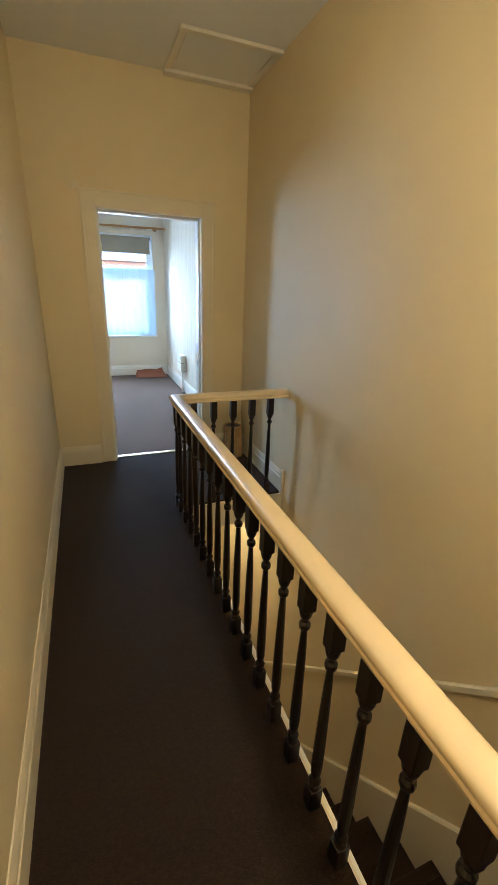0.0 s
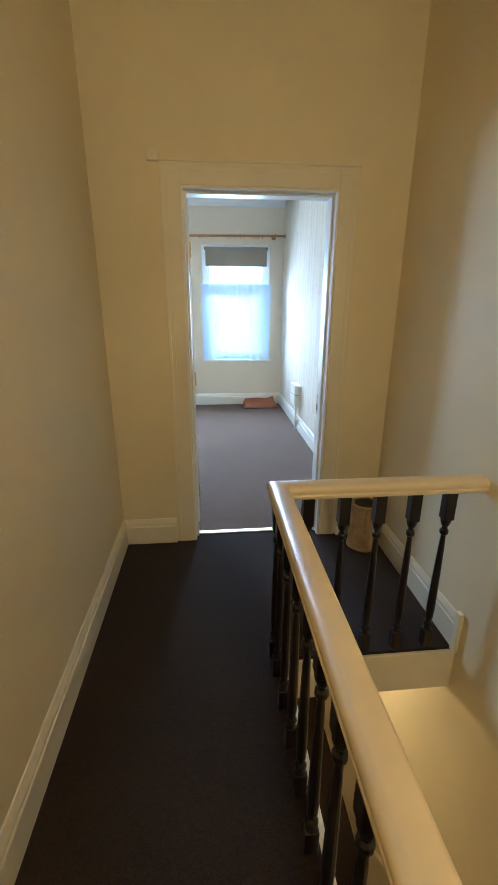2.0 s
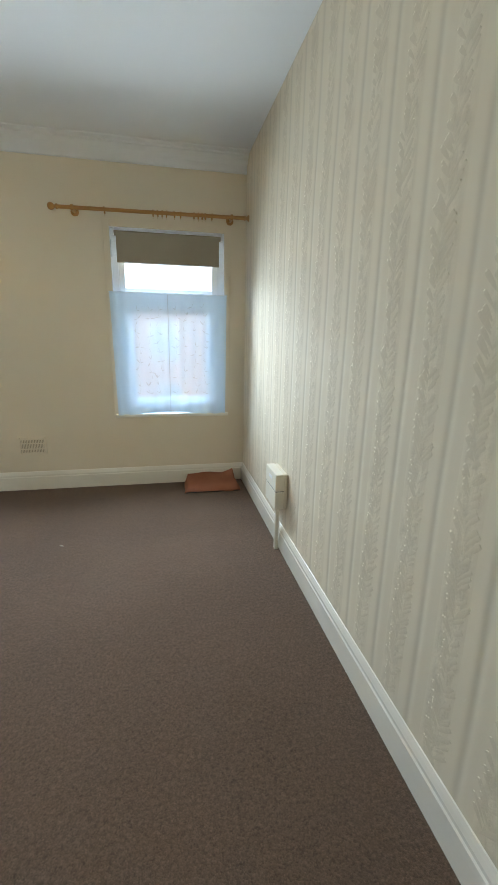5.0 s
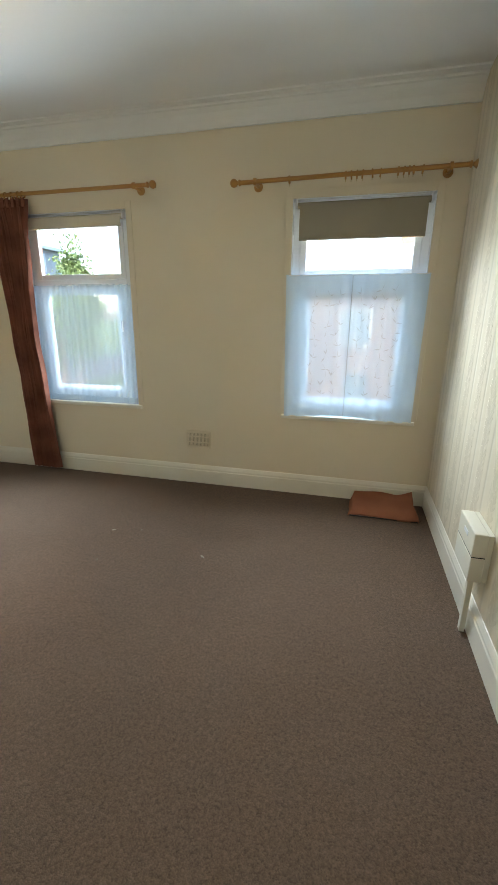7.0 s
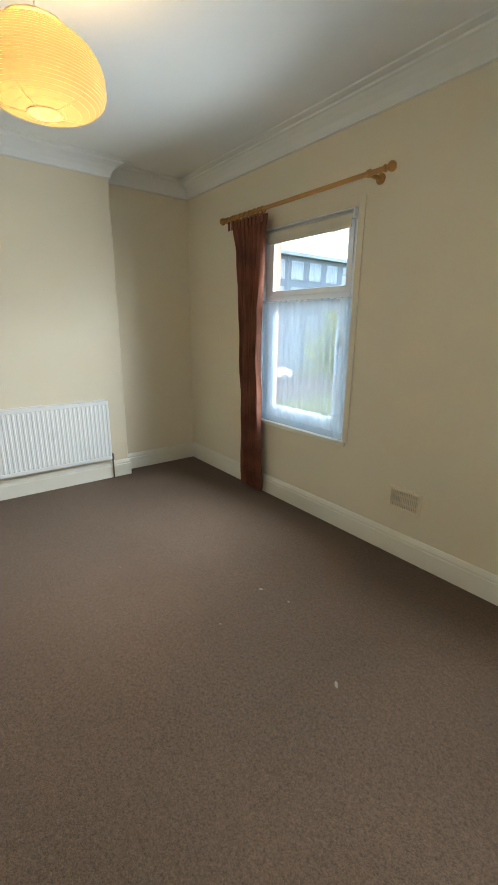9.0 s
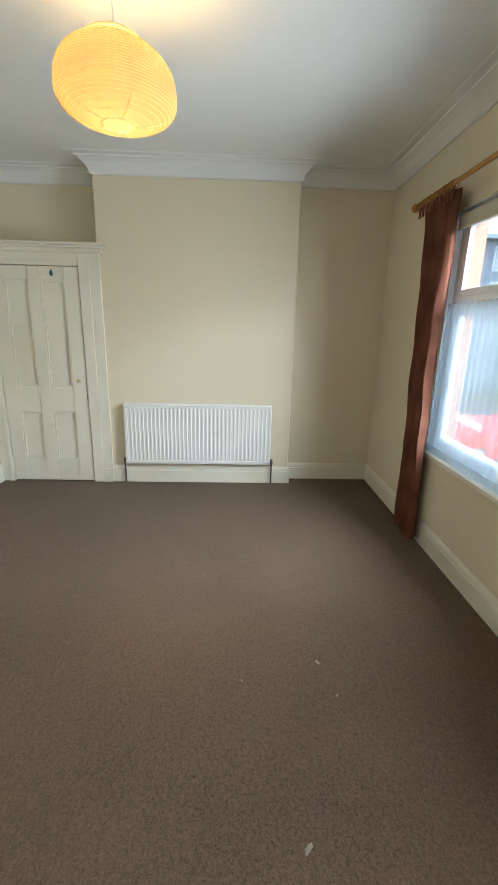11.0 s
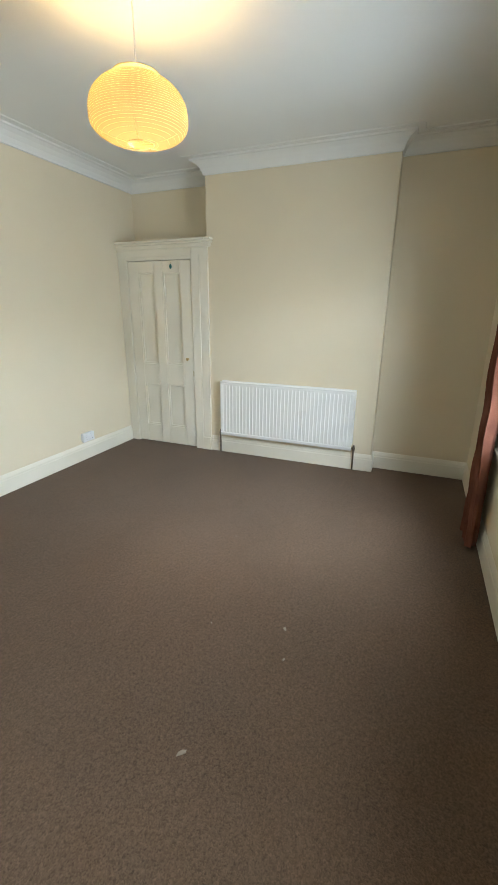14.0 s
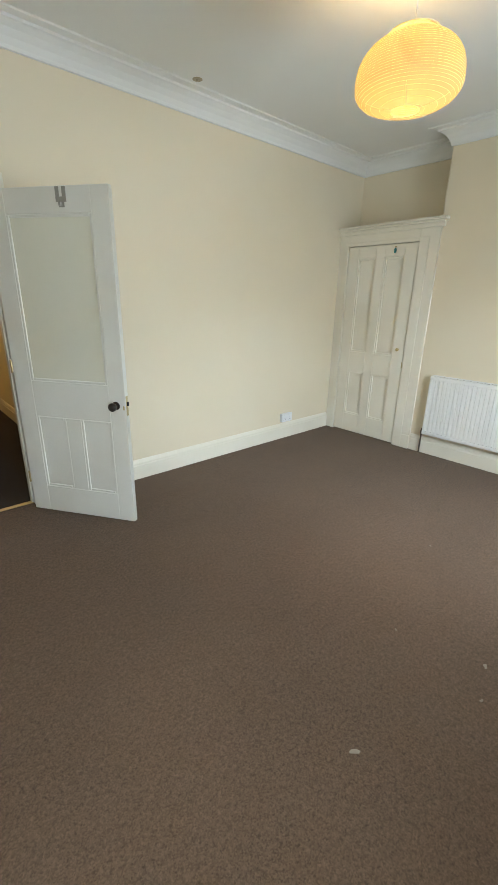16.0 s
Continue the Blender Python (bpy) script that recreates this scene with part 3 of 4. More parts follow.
n1 = thing("net_curtain", (-1.57, YW + 0.045, 1.66), "sheer white voile half curtain across a window", "net curtain", "net curtains")
part("sheer", net_sheet(-2.03, -1.092, -2.03, -1.092, YW + 0.008, ZS + 0.03, 1.66, 15, 0.005, 3), NET, n1, smooth=True)
part("wire", rod((-2.035, YW + 0.008, 1.655), (-1.095, YW + 0.008, 1.655), 0.003, 6), WHITEPLASTIC, n1)
part("hem", boxes((-2.03, -1.095, YW + 0.004, YW + 0.012, ZS + 0.022, ZS + 0.075)), NET, n1)
n2 = thing("net_curtain", (0.67, YW - 0.012, 1.71), "white lace half curtain with leaf sprigs on a wire", "net curtain", "net curtains")
part("sheer", net_sheet(0.185, 1.165, 0.20, 1.155, YW - 0.022, ZS + 0.022, 1.705, 9, 0.003, 5), LACE, n2, smooth=True)
part("wire", rod((0.18, YW - 0.022, 1.70), (1.17, YW - 0.022, 1.70), 0.003, 6), WHITEPLASTIC, n2)
part("seam", boxes((0.655, 0.661, YW - 0.033, YW - 0.029, ZS + 0.04, 1.69)), LACEDARK, n2)


def lace_pattern():
    """Stems with paired slim leaves worked into the lace."""
    rnd = random.Random(11)
    bm = bmesh.new()
    y = YW - 0.031

    def blade(x, z, ang, ln, wd):
        c, s2 = math.cos(ang), math.sin(ang)
        pts = [(0, 0), (ln * 0.35, wd), (ln, wd * 0.3), (ln * 0.5, -wd * 0.4)]
        bm.faces.new([bm.verts.new((x + a * c - b * s2, y, z + a * s2 + b * c)) for a, b in pts])

    for cx in (0.40, 0.49, 0.57, 0.72, 0.80, 0.88, 0.97):
        z = ZS + 0.2
        x = cx + rnd.uniform(-0.01, 0.01)
        while z < 1.60:
            nxt = cx + rnd.uniform(-0.022, 0.022)
            blade(x, z, math.atan2(0.05, nxt - x), 0.055, 0.0025)
            for sgn in (1, -1):
                if rnd.random() < 0.6:
                    blade(x, z, math.pi / 2 - sgn * rnd.uniform(0.25, 1.9), rnd.uniform(0.024, 0.052), rnd.uniform(0.004, 0.008) * sgn)
            x, z = nxt, z + 0.05 + rnd.uniform(0, 0.03)
    return bm


tagged(part("lace_pattern", lace_pattern(), LACEDARK, n2), kind="stuff")


def curtain_pole(x0, x1, y, z0, z1, rings, label):
    p = thing("curtain_pole", ((x0 + x1) / 2, y, z0), label, "curtain pole", "curtain poles")

    def at(x):
        return z0 + (z1 - z0) * (x - x0) / (x1 - x0)

    part("pole", rod((x0 + 0.04, y, at(x0 + 0.04)), (x1 - 0.04, y, at(x1 - 0.04)), 0.0145, 14), PINE, p, smooth=True)
    fin = [(0.0145, 0), (0.02, 0.004), (0.02, 0.012), (0.012, 0.018), (0.012, 0.024), (0.021, 0.032), (0.027, 0.043), (0.028, 0.052), (0.022, 0.066), (0.010, 0.074), (0.0, 0.076)]
    for x, sg in ((x0 + 0.04, -1), (x1 - 0.04, 1)):
        part("finial", lathe(fin, 16, None, Matrix.Translation((x, y, at(x))) @ Matrix.Rotation(sg * math.pi / 2, 4, "Y")), PINE, p, smooth=True)
        bx = x - sg * 0.10
        br = lathe([(0.03, 0), (0.032, 0.008), (0.022, 0.014), (0.013, 0.02), (0.013, YW - y - 0.014)], 14, None, Matrix.Translation((bx, YW, at(bx) - 0.005)) @ Matrix.Rotation(math.pi / 2, 4, "X"))
        part("bracket", br, PINE, p, smooth=True)
        part("bracket_cup", lathe([(0.0155, -0.011), (0.022, -0.009), (0.022, 0.009), (0.0155, 0.011)], 14, None, Matrix.Translation((bx, y, at(bx))) @ Matrix.Rotation(math.pi / 2, 4, "Y"), close=True), PINE, p, smooth=True)
    for x in rings:
        m = Matrix.Translation((x, y, at(x) - 0.006)) @ Matrix.Rotation(math.pi / 2 + 0.1 * math.sin(x * 50), 4, "Y")
        ring = lathe([(0.0185, -0.004), (0.0255, -0.005), (0.0265, 0), (0.0255, 0.005), (0.0185, 0.004)], 16, None, m, close=True)
        rg = part("curtain_ring", ring, PINE, p, smooth=True)
        part("ring_eye", rod((x, y, at(x) - 0.032), (x, y, at(x) - 0.045), 0.002, 6), BRASS, rg)
    return p


curtain_pole(-0.175, 1.332, 7.225, 2.285, 2.30, [0.20, 0.565, 0.60, 0.635, 0.67, 0.73, 0.78, 0.885, 0.92, 0.95, 0.975, 1.03], "varnished pine curtain pole with bunched bare rings")
curtain_pole(-2.43, -0.80, 7.225, 2.315, 2.315, [-2.36, -2.30, -2.24, -2.18, -2.12, -2.06, -2.0, -1.94, -1.90], "varnished pine curtain pole holding one curtain")


def curtain():
    c = thing("curtain", (-2.1, 7.2, 2.32), "rust brown velvet curtain gathered to one side", "curtain")
    rnd = random.Random(4)
    bm = bmesh.new()
    nz, nx, pleats = 46, 96, 8
    rows = []

    def lerp(table, z):
        for (za, a), (zb, b) in zip(table, table[1:]):
            if z <= zb:
                k = (z - za) / (zb - za)
                k = k * k * (3 - 2 * k)
                return a + (b - a) * k
        return table[-1][1]

    left = [(0.03, -2.19), (0.6, -2.20), (1.4, -2.23), (2.0, -2.285), (2.33, -2.37)]
    right = [(0.03, -1.90), (0.6, -1.95), (1.3, -1.975), (2.0, -1.935), (2.33, -1.90)]
    for side in (0, 1):
        rows = []
        for j in range(nz + 1):
            z = 0.035 + (2.295 - 0.035) * j / nz
            xa, xb = lerp(left, z), lerp(right, z)
            row = []
            for i in range(nx + 1):
                u = i / nx
                w = u * pleats * 6.283 + 0.5 * math.sin(z * 2.1) + 0.4 * math.sin(u * 9 + z)
                amp = 0.030 - 0.012 * (z / 2.33) ** 3
                d = amp * math.sin(w) + 0.010 * math.sin(2.7 * w + z * 3) + 0.004 * math.sin(z * 14 + u * 20)
                row.append(bm.verts.new((xa + (xb - xa) * u + 0.008 * math.cos(w), 7.268 + d + side * 0.005, z + 0.008 * math.sin(w * 0.5) * (j == nz))))
            rows.append(row)
        for a, b in zip(rows, rows[1:]):
            for i in range(nx):
                bm.faces.new((a[i], a[i + 1], b[i + 1], b[i]))
    part("drape", bm, VELVET, c, smooth=True)
    for i in range(10):
        x = -2.35 + i * 0.048
        part("heading_pleat", boxes((x, x + 0.03, 7.215, 7.222, 2.225, 2.295), bevel=0.003), VELVET, c)
    return c


curtain()


# ---- chimney side of the room ----
def radiator(y0, y1, z0, z1):
    x = -3.03
    r = thing("radiator", (x, (y0 + y1) / 2, z0), "white single panel radiator with vertical flutes", "radiator")
    bm = bmesh.new()
    n = 36
    prof = []
    for i in range(n):
        a = y0 + 0.02 + (y1 - y0 - 0.04) * i / n
        p = (y1 - y0 - 0.04) / n
        prof += [(a, 0.0), (a + p * 0.28, 0.0), (a + p * 0.42, -0.0035), (a + p * 0.86, -0.0035)]
    prof.append((y1 - 0.02, 0.0))
    cols = [[bm.verts.new((x + d, y, z)) for z in (z0 + 0.03, z1 - 0.03)] for y, d in prof]
    for a, b in zip(cols, cols[1:]):
        bm.faces.new((a[0], b[0], b[1], a[1]))
    part("fluted_front", bm, ENAMEL, r)
    part("panel", boxes((x - 0.022, x - 0.0095, y0 + 0.004, y1 - 0.004, z0 + 0.004, z1 - 0.004), bevel=0.003), ENAMEL, r)
    part("rim", boxes((x - 0.02, x + 0.002, y0, y1, z0, z0 + 0.034), (x - 0.02, x + 0.002, y0, y1, z1 - 0.034, z1), (x - 0.02, x + 0.002, y0, y0 + 0.024, z0 + 0.034, z1 - 0.034), (x - 0.02, x + 0.002, y1 - 0.024, y1, z0 + 0.034, z1 - 0.034), bevel=0.005), ENAMEL, r)
    bm = boxes((x - 0.075, x - 0.068, y0, y1, z1 - 0.02, z1 + 0.003), bevel=0.002)
    for i in range(46):
        y = y0 + 0.02 + (y1 - y0 - 0.04) * i / 45
        box(bm, x - 0.068, x - 0.018, y - 0.004, y + 0.004, z1 - 0.006, z1 - 0.002)
    part("top_grille", bm, ENAMEL, r)
    for y in (y0 - 0.001, y1 - 0.002):
        part("end_cover", boxes((x - 0.075, x - 0.012, y, y + 0.003, z0 + 0.05, z1)), ENAMEL, r)
    for y, s in ((y0, -1), (y1, 1)):
        yy = y + s * 0.018
        part("pipe", rod((x - 0.04, yy, 0.0), (x - 0.04, yy, z0 + 0.02), 0.0075, 10), COPPER, r, "bare copper pipe", smooth=True)
        v = part("valve", lathe([(0.010, 0), (0.014, 0.006), (0.014, 0.032), (0.010, 0.038), (0.011, 0.05), (0.007, 0.056), (0, 0.056)], 12, None, Matrix.Translation((x - 0.04, yy, z0 - 0.01))), COPPER, r, smooth=True)
        part("union", rod((x - 0.04, yy, z0 + 0.012), (x - 0.04, y - s * 0.005, z0 + 0.012), 0.009, 10), COPPER, v, smooth=True)
    for y in (y0 + 0.2, y1 - 0.2):
        part("bracket", boxes((BREAST, x - 0.022, y - 0.02, y + 0.02, z0 + 0.06, z1 - 0.08)), ENAMEL, r)
    return r


radiator(4.945, 6.322, 0.207, 0.778)


def closet():
    xf = -3.08
    c = thing("closet", (xf, 4.3, 0), "built-in cream cupboard beside the chimney with a ledge on top", "cupboard")
    part("surround", boxes((xf - 0.05, xf, YD - 0.014, 3.84, 0, 2.085), (xf - 0.05, xf, 4.605, 4.788, 0, 2.085), (xf - 0.05, xf, 3.84, 4.605, 1.955, 2.085), bevel=0.003), GLOSS, c)
    part("beading", boxes((xf, xf + 0.010, 3.80, 3.838, 0, 1.99), (xf, xf + 0.010, 4.607, 4.70, 0, 1.99), (xf, xf + 0.010, 3.838, 4.607, 1.957, 1.99), (xf, xf + 0.014, 4.702, 4.788, 0, 0.14), bevel=0.004), GLOSS, c)
    part("ledge", boxes((BACK + 0.002, xf + 0.055, YD - 0.014, CB0 - 0.003, 2.115, 2.135), (BREAST + 0.002, xf + 0.055, CB0 - 0.003, 4.842, 2.115, 2.135), (xf - 0.05, xf + 0.035, YD - 0.014, 4.832, 2.095, 2.115), (xf - 0.05, xf + 0.018, YD - 0.014, 4.815, 2.06, 2.095), bevel=0.004), GLOSS, c)
    d = part("door", boxes((xf - 0.040, xf - 0.028, 3.845, 4.60, 0.012, 1.950)), GLOSS, c)
    rows = [(3.845, 3.965), (4.165, 4.265), (4.475, 4.60)]
    st = bmesh.new()
    for a, b in rows:
        box(st, xf - 0.028, xf - 0.003, a, b, 0.012, 1.950, 0.003)
    for za, zb in ((0.012, 0.215), (0.69, 0.91), (1.84, 1.950)):
        for a, b in ((3.965, 4.165), (4.265, 4.475)):
            box(st, xf - 0.028, xf - 0.003, a, b, za, zb, 0.003)
    part("door_framing", st, GLOSS, d)
    for za, zb in ((0.215, 0.69), (0.91, 1.84)):
        for a, b in ((3.965, 4.165), (4.265, 4.475)):
            bm = bmesh.new()
            box(bm, xf - 0.027, xf - 0.010, a, a + 0.016, za, zb, 0.003)
            box(bm, xf - 0.027, xf - 0.010, b - 0.016, b, za, zb, 0.003)
            box(bm, xf - 0.027, xf - 0.010, a + 0.016, b - 0.016, za, za + 0.016, 0.003)
            box(bm, xf - 0.027, xf - 0.010, a + 0.016, b - 0.016, zb - 0.016, zb, 0.003)
            part("panel_moulding", bm, GLOSS, d)
    part("gap", boxes((xf - 0.03, xf - 0.0225, 3.8405, 3.8445, 0.0, 1.954), (xf - 0.03, xf - 0.0225, 4.6005, 4.6045, 0.0, 1.954)), DARK, c)
    part("knob", lathe([(0.010, 0), (0.007, 0.012), (0.014, 0.018), (0.017, 0.026), (0.012, 0.033), (0, 0.035)], 16, None, Matrix.Translation((xf - 0.003, 4.535, 0.98)) @ Matrix.Rotation(math.pi / 2, 4, "Y")), BRASS, d, "small tarnished knob", smooth=True)
    part("keyhole_plate", boxes((xf - 0.003, xf - 0.001, 4.592, 4.6, 0.80, 0.86)), BRASS, d)
    h = part("hook", rod((xf - 0.003, 4.38, 1.925), (xf + 0.02, 4.38, 1.925), 0.004, 8), BRASS, d, smooth=True)
    part("tag", lathe([(0, -0.03), (0.012, -0.02), (0.015, 0), (0.010, 0.014), (0.004, 0.022), (0, 0.023)], 10, None, Matrix.Translation((xf + 0.016, 4.38, 1.895)) @ Matrix.Diagonal((0.4, 1, 1, 1))), TEAL, h, "teal tag", smooth=True)
    c.location.y += 0.016
    return c


closet()


# ---- paper lantern ----
def lantern():
    cx, cy = -1.067, 5.526
    t = thing("pendant_lantern", (cx, cy, CEILZ), "lit cream paper lantern with thin ribs on a cord", "pendant lamp")
    z0, z1 = 2.195, 2.45
    prof = []
    ribs = 30
    for i in range(ribs * 2 + 1):
        v = i / (ribs * 2)
        z = z0 + (z1 - z0) * v
        a = v
        r = 0.217 * (1 - abs((a - 0.36) / (0.64 if a > 0.36 else 0.36)) ** 2.5) ** (0.5 if a > 0.36 else 0.42)
        r = max(r, 0.058 if a < 0.36 else 0.10)
        prof.append((r - (0.0009 if i % 2 == 0 else 0.0), z))
    bm = bmesh.new()
    n = 64
    rings = [[bm.verts.new((cx + r * math.cos(6.28318 * i / n), cy + r * math.sin(6.28318 * i / n), z)) for i in range(n)] for r, z in prof]
    for a, b in zip(rings, rings[1:]):
        for i in range(n):
            bm.faces.new((a[i], a[(i + 1) % n], b[(i + 1) % n], b[i]))
    sh = part("shade", bm, PAPER, t, "ribbed cream paper", smooth=True)
    for r, z in ((0.059, z0), (0.101, z1)):
        part("rim_hoop", lathe([(r - 0.002, z - 0.002), (r + 0.002, z - 0.002), (r + 0.002, z + 0.002), (r - 0.002, z + 0.002)], 32, None, Matrix.Translation((cx, cy, 0)), close=True), WIRE, sh)
    bm = bmesh.new()
    turns, per = 30, 48
    ring = []
    for i in range(turns * per + 1):
        f = i / per * 2
        k = min(int(f), len(prof) - 2)
        r = prof[k][0] + (prof[k + 1][0] - prof[k][0]) * (f - k) + 0.0002
        z = prof[k][1] + (prof[k + 1][1] - prof[k][1]) * (f - k)
        a = i / per * 2 * math.pi
        c, s2 = math.cos(a), math.sin(a)
        ring.append([bm.verts.new((cx + (r + u) * c, cy + (r + u) * s2, z + w)) for u, w in ((0.0004, 0), (-0.0003, 0.0005), (-0.0003, -0.0005))])
    for a, b in zip(ring, ring[1:]):
        for j in range(3):
            bm.faces.new((a[j], a[(j + 1) % 3], b[(j + 1) % 3], b[j]))
    part("spiral_wire", bm, WIRE, sh)
    for k in range(5):
        a = 0.5 + k * 6.283 / 5
        bm = bmesh.new()
        last = None
        for r, z in prof[::2]:
            p = Vector((cx + (r - 0.003) * math.cos(a), cy + (r - 0.003) * math.sin(a), z))
            if last is not None:
                rod(last, p, 0.0022, 5, bm)
            last = p
        part("stay", bm, WIRE, sh)
    part("cord", rod((cx, cy, 2.46), (cx, cy, CEILZ), 0.0035, 8), WHITEPLASTIC, t)
    part("ceiling_rose", lathe([(0.05, 0), (0.048, -0.012), (0.03, -0.026), (0.01, -0.034), (0, -0.034)], 20, None, Matrix.Translation((cx, cy, CEILZ))), WHITEPLASTIC, t, smooth=True)
    part("lampholder", lathe([(0.017, 2.428), (0.017, 2.455), (0.011, 2.468), (0, 2.468)], 14, None, Matrix.Translation((cx, cy, 0))), WHITEPLASTIC, t, smooth=True)
    return t


lantern()


# ---- hinged room door ----
def room_door():
    hx, hy = DX0 + 0.014, YD + 0.012
    ang = math.degrees(math.atan2(0.625, -0.437))
    d = thing("door_1", (0, 0, 0), "white panelled door with one large upper panel standing open", "door", kind="structure")
    wd, th, z0, z1 = 0.762, 0.036, 0.012, 1.97
    st, lk = 0.122, 0.108

    core = part("leaf", boxes((0, wd, -th / 2 + 0.011, th / 2 - 0.011, z0, z1)), DOORPAINT, d)
    frame_bm = bmesh.new()
    for x0, x1, za, zb in ((0, st, z0, z1), (wd - lk, wd, z0, z1), (st, wd - lk, z0, 0.20), (st, wd - lk, 0.69, 0.92), (st, wd - lk, 1.84, z1), (0.335, 0.442, 0.20, 0.69)):
        box(frame_bm, x0, x1, -th / 2, th / 2, za, zb, 0.003)
    part("door_framing", frame_bm, DOORPAINT, core)
    for x0, x1, za, zb in ((st, wd - lk, 0.92, 1.84), (st, 0.335, 0.20, 0.69), (0.442, wd - lk, 0.20, 0.69)):
        for s in (-1, 1):
            ya, yb = sorted((s * (th / 2 - 0.011), s * (th / 2 - 0.001)))
            part("panel_moulding", framed(x0, x1, ya, yb, za, zb, 0.016, 0.016, 0.016, 0.004), DOORPAINT, core)
    for s in (-1, 1):
        ya, yb = sorted((s * (th / 2 - 0.0105), s * (th / 2 - 0.009)))
        part("upper_panel", boxes((st + 0.016, wd - lk - 0.016, ya, yb, 0.936, 1.824)), PANELPAINT, core, "flat cream upper panel")
    kp = [(0.024, 0), (0.026, 0.004), (0.012, 0.008), (0.010, 0.022), (0.021, 0.030), (0.027, 0.042), (0.025, 0.054), (0.014, 0.062), (0, 0.064)]
    for s in (-1, 1):
        part("door_knob", lathe(kp, 18, None, Matrix.Translation((wd - 0.062, s * th / 2, 0.80)) @ Matrix.Rotation(-s * math.pi / 2, 4, "X")), DARKWOOD, core, "dark wooden knob", smooth=True)
        part("keyhole", boxes((wd - 0.018, wd - 0.008, *sorted((s * th / 2, s * (th / 2 + 0.0015))), 0.775, 0.80)), BRASS, core)
    part("latch", boxes((wd, wd + 0.012, -0.006, 0.006, 0.80, 0.825), bevel=0.003), DARK, core, "dark metal latch")
    part("latch_plate", boxes((wd, wd + 0.0015, -0.011, 0.011, 0.74, 0.86)), BRASS, core)
    hook = boxes((0.452, 0.474, -th / 2 - 0.005, -th / 2, 1.915, 1.966), (0.492, 0.514, -th / 2 - 0.005, -th / 2, 1.918, 1.966), (0.452, 0.514, -th / 2 - 0.005, -th / 2, 1.893, 1.918), (0.468, 0.500, -th / 2 - 0.005, -th / 2, 1.868, 1.893), (0.477, 0.490, -th / 2 - 0.022, -th / 2 - 0.005, 1.872, 1.890), bevel=0.0015)
    part("coat_hook", hook, TARNISH, core, "tarnished metal hook")
    for z in (0.25, 1.0, 1.72):
        part("hinge", rod((-0.006, -th / 2, z - 0.04), (-0.006, -th / 2, z + 0.04), 0.006, 8), BRASS, core)
    d.matrix_world = pose(hx, hy, 0, 0, 0, ang)
    return d


room_door()


# ---- landing and stairs ----
def baluster_mesh():
    """Turned spindle: square head and foot, bead, vase and long taper."""
    bm = bmesh.new()
    box(bm, -0.02, 0.02, -0.02, 0.02, 0.0, 0.085, 0.003)
    box(bm, -0.021, 0.021, -0.021, 0.021, 0.625, 0.748, 0.003)
    lathe([(0.018, 0.085), (0.014, 0.095), (0.017, 0.105), (0.019, 0.113), (0.016, 0.121), (0.012, 0.128), (0.0155, 0.15), (0.017, 0.19), (0.0165, 0.26), (0.0145, 0.38), (0.012, 0.49), (0.0095, 0.545), (0.010, 0.553), (0.0165, 0.560), (0.0175, 0.568), (0.0165, 0.576), (0.0105, 0.583), (0.0105, 0.590), (0.017, 0.603), (0.0205, 0.617), (0.021, 0.627)], 12, bm)
    me = bpy.data.meshes.new("baluster")
    bm.to_mesh(me)
    bm.free()
    me.materials.append(DARKWOOD)
    return me


def balustrade():
    b = thing("balustrade", (0.535, 2.605, 0), "dark turned spindles under a cream gloss handrail round the stairwell", "balustrade")
    prof = [(-0.033, 0.752), (0.033, 0.752), (0.038, 0.760), (0.038, 0.766), (0.034, 0.771), (0.039, 0.780), (0.0385, 0.789), (0.035, 0.797), (0.028, 0.803), (0.018, 0.8065), (0.006, 0.808), (-0.006, 0.808), (-0.018, 0.8065), (-0.028, 0.803), (-0.035, 0.797), (-0.0385, 0.789), (-0.039, 0.780), (-0.034, 0.771), (-0.038, 0.766), (-0.038, 0.760)]
    part("handrail", sweep([(0.535, -0.30), (0.535, 2.602), (XR + 0.01, 2.602)], prof), RAILPAINT, b, "cream gloss handrail", smooth=True)
    me = baluster_mesh()
    spots = [(0.535, 2.602)] + [(0.535, 2.505 - 0.1425 * k) for k in range(20)] + [(0.51 + 0.1405 * k, 2.602) for k in range(1, 6)]
    for k, (x, y) in enumerate(spots):
        o = new("baluster", me)
        o.parent = b
        o.matrix_parent_inverse = Matrix.Translation(-b.location)
        o.location, o.rotation_euler = (x, y, 0.003), (0, 0, 0.02 * math.sin(k * 2.3))
    part("newel_post", boxes((0.495, 0.575, -0.38, -0.30, 0, 1.0), bevel=0.006), DARKWOOD, b)
    return b


balustrade()
setting(part("landing_fascia", boxes((0.566, 0.580, -0.31, 2.565, -0.205, -0.012), (0.566, XR - 0.002, 2.560, 2.578, -0.215, -0.012), bevel=0.003), HALLGLOSS))
setting(part("landing_nosing", boxes((0.560, 0.592, -0.31, 2.55, -0.030, -0.013), bevel=0.004), GLOSS))


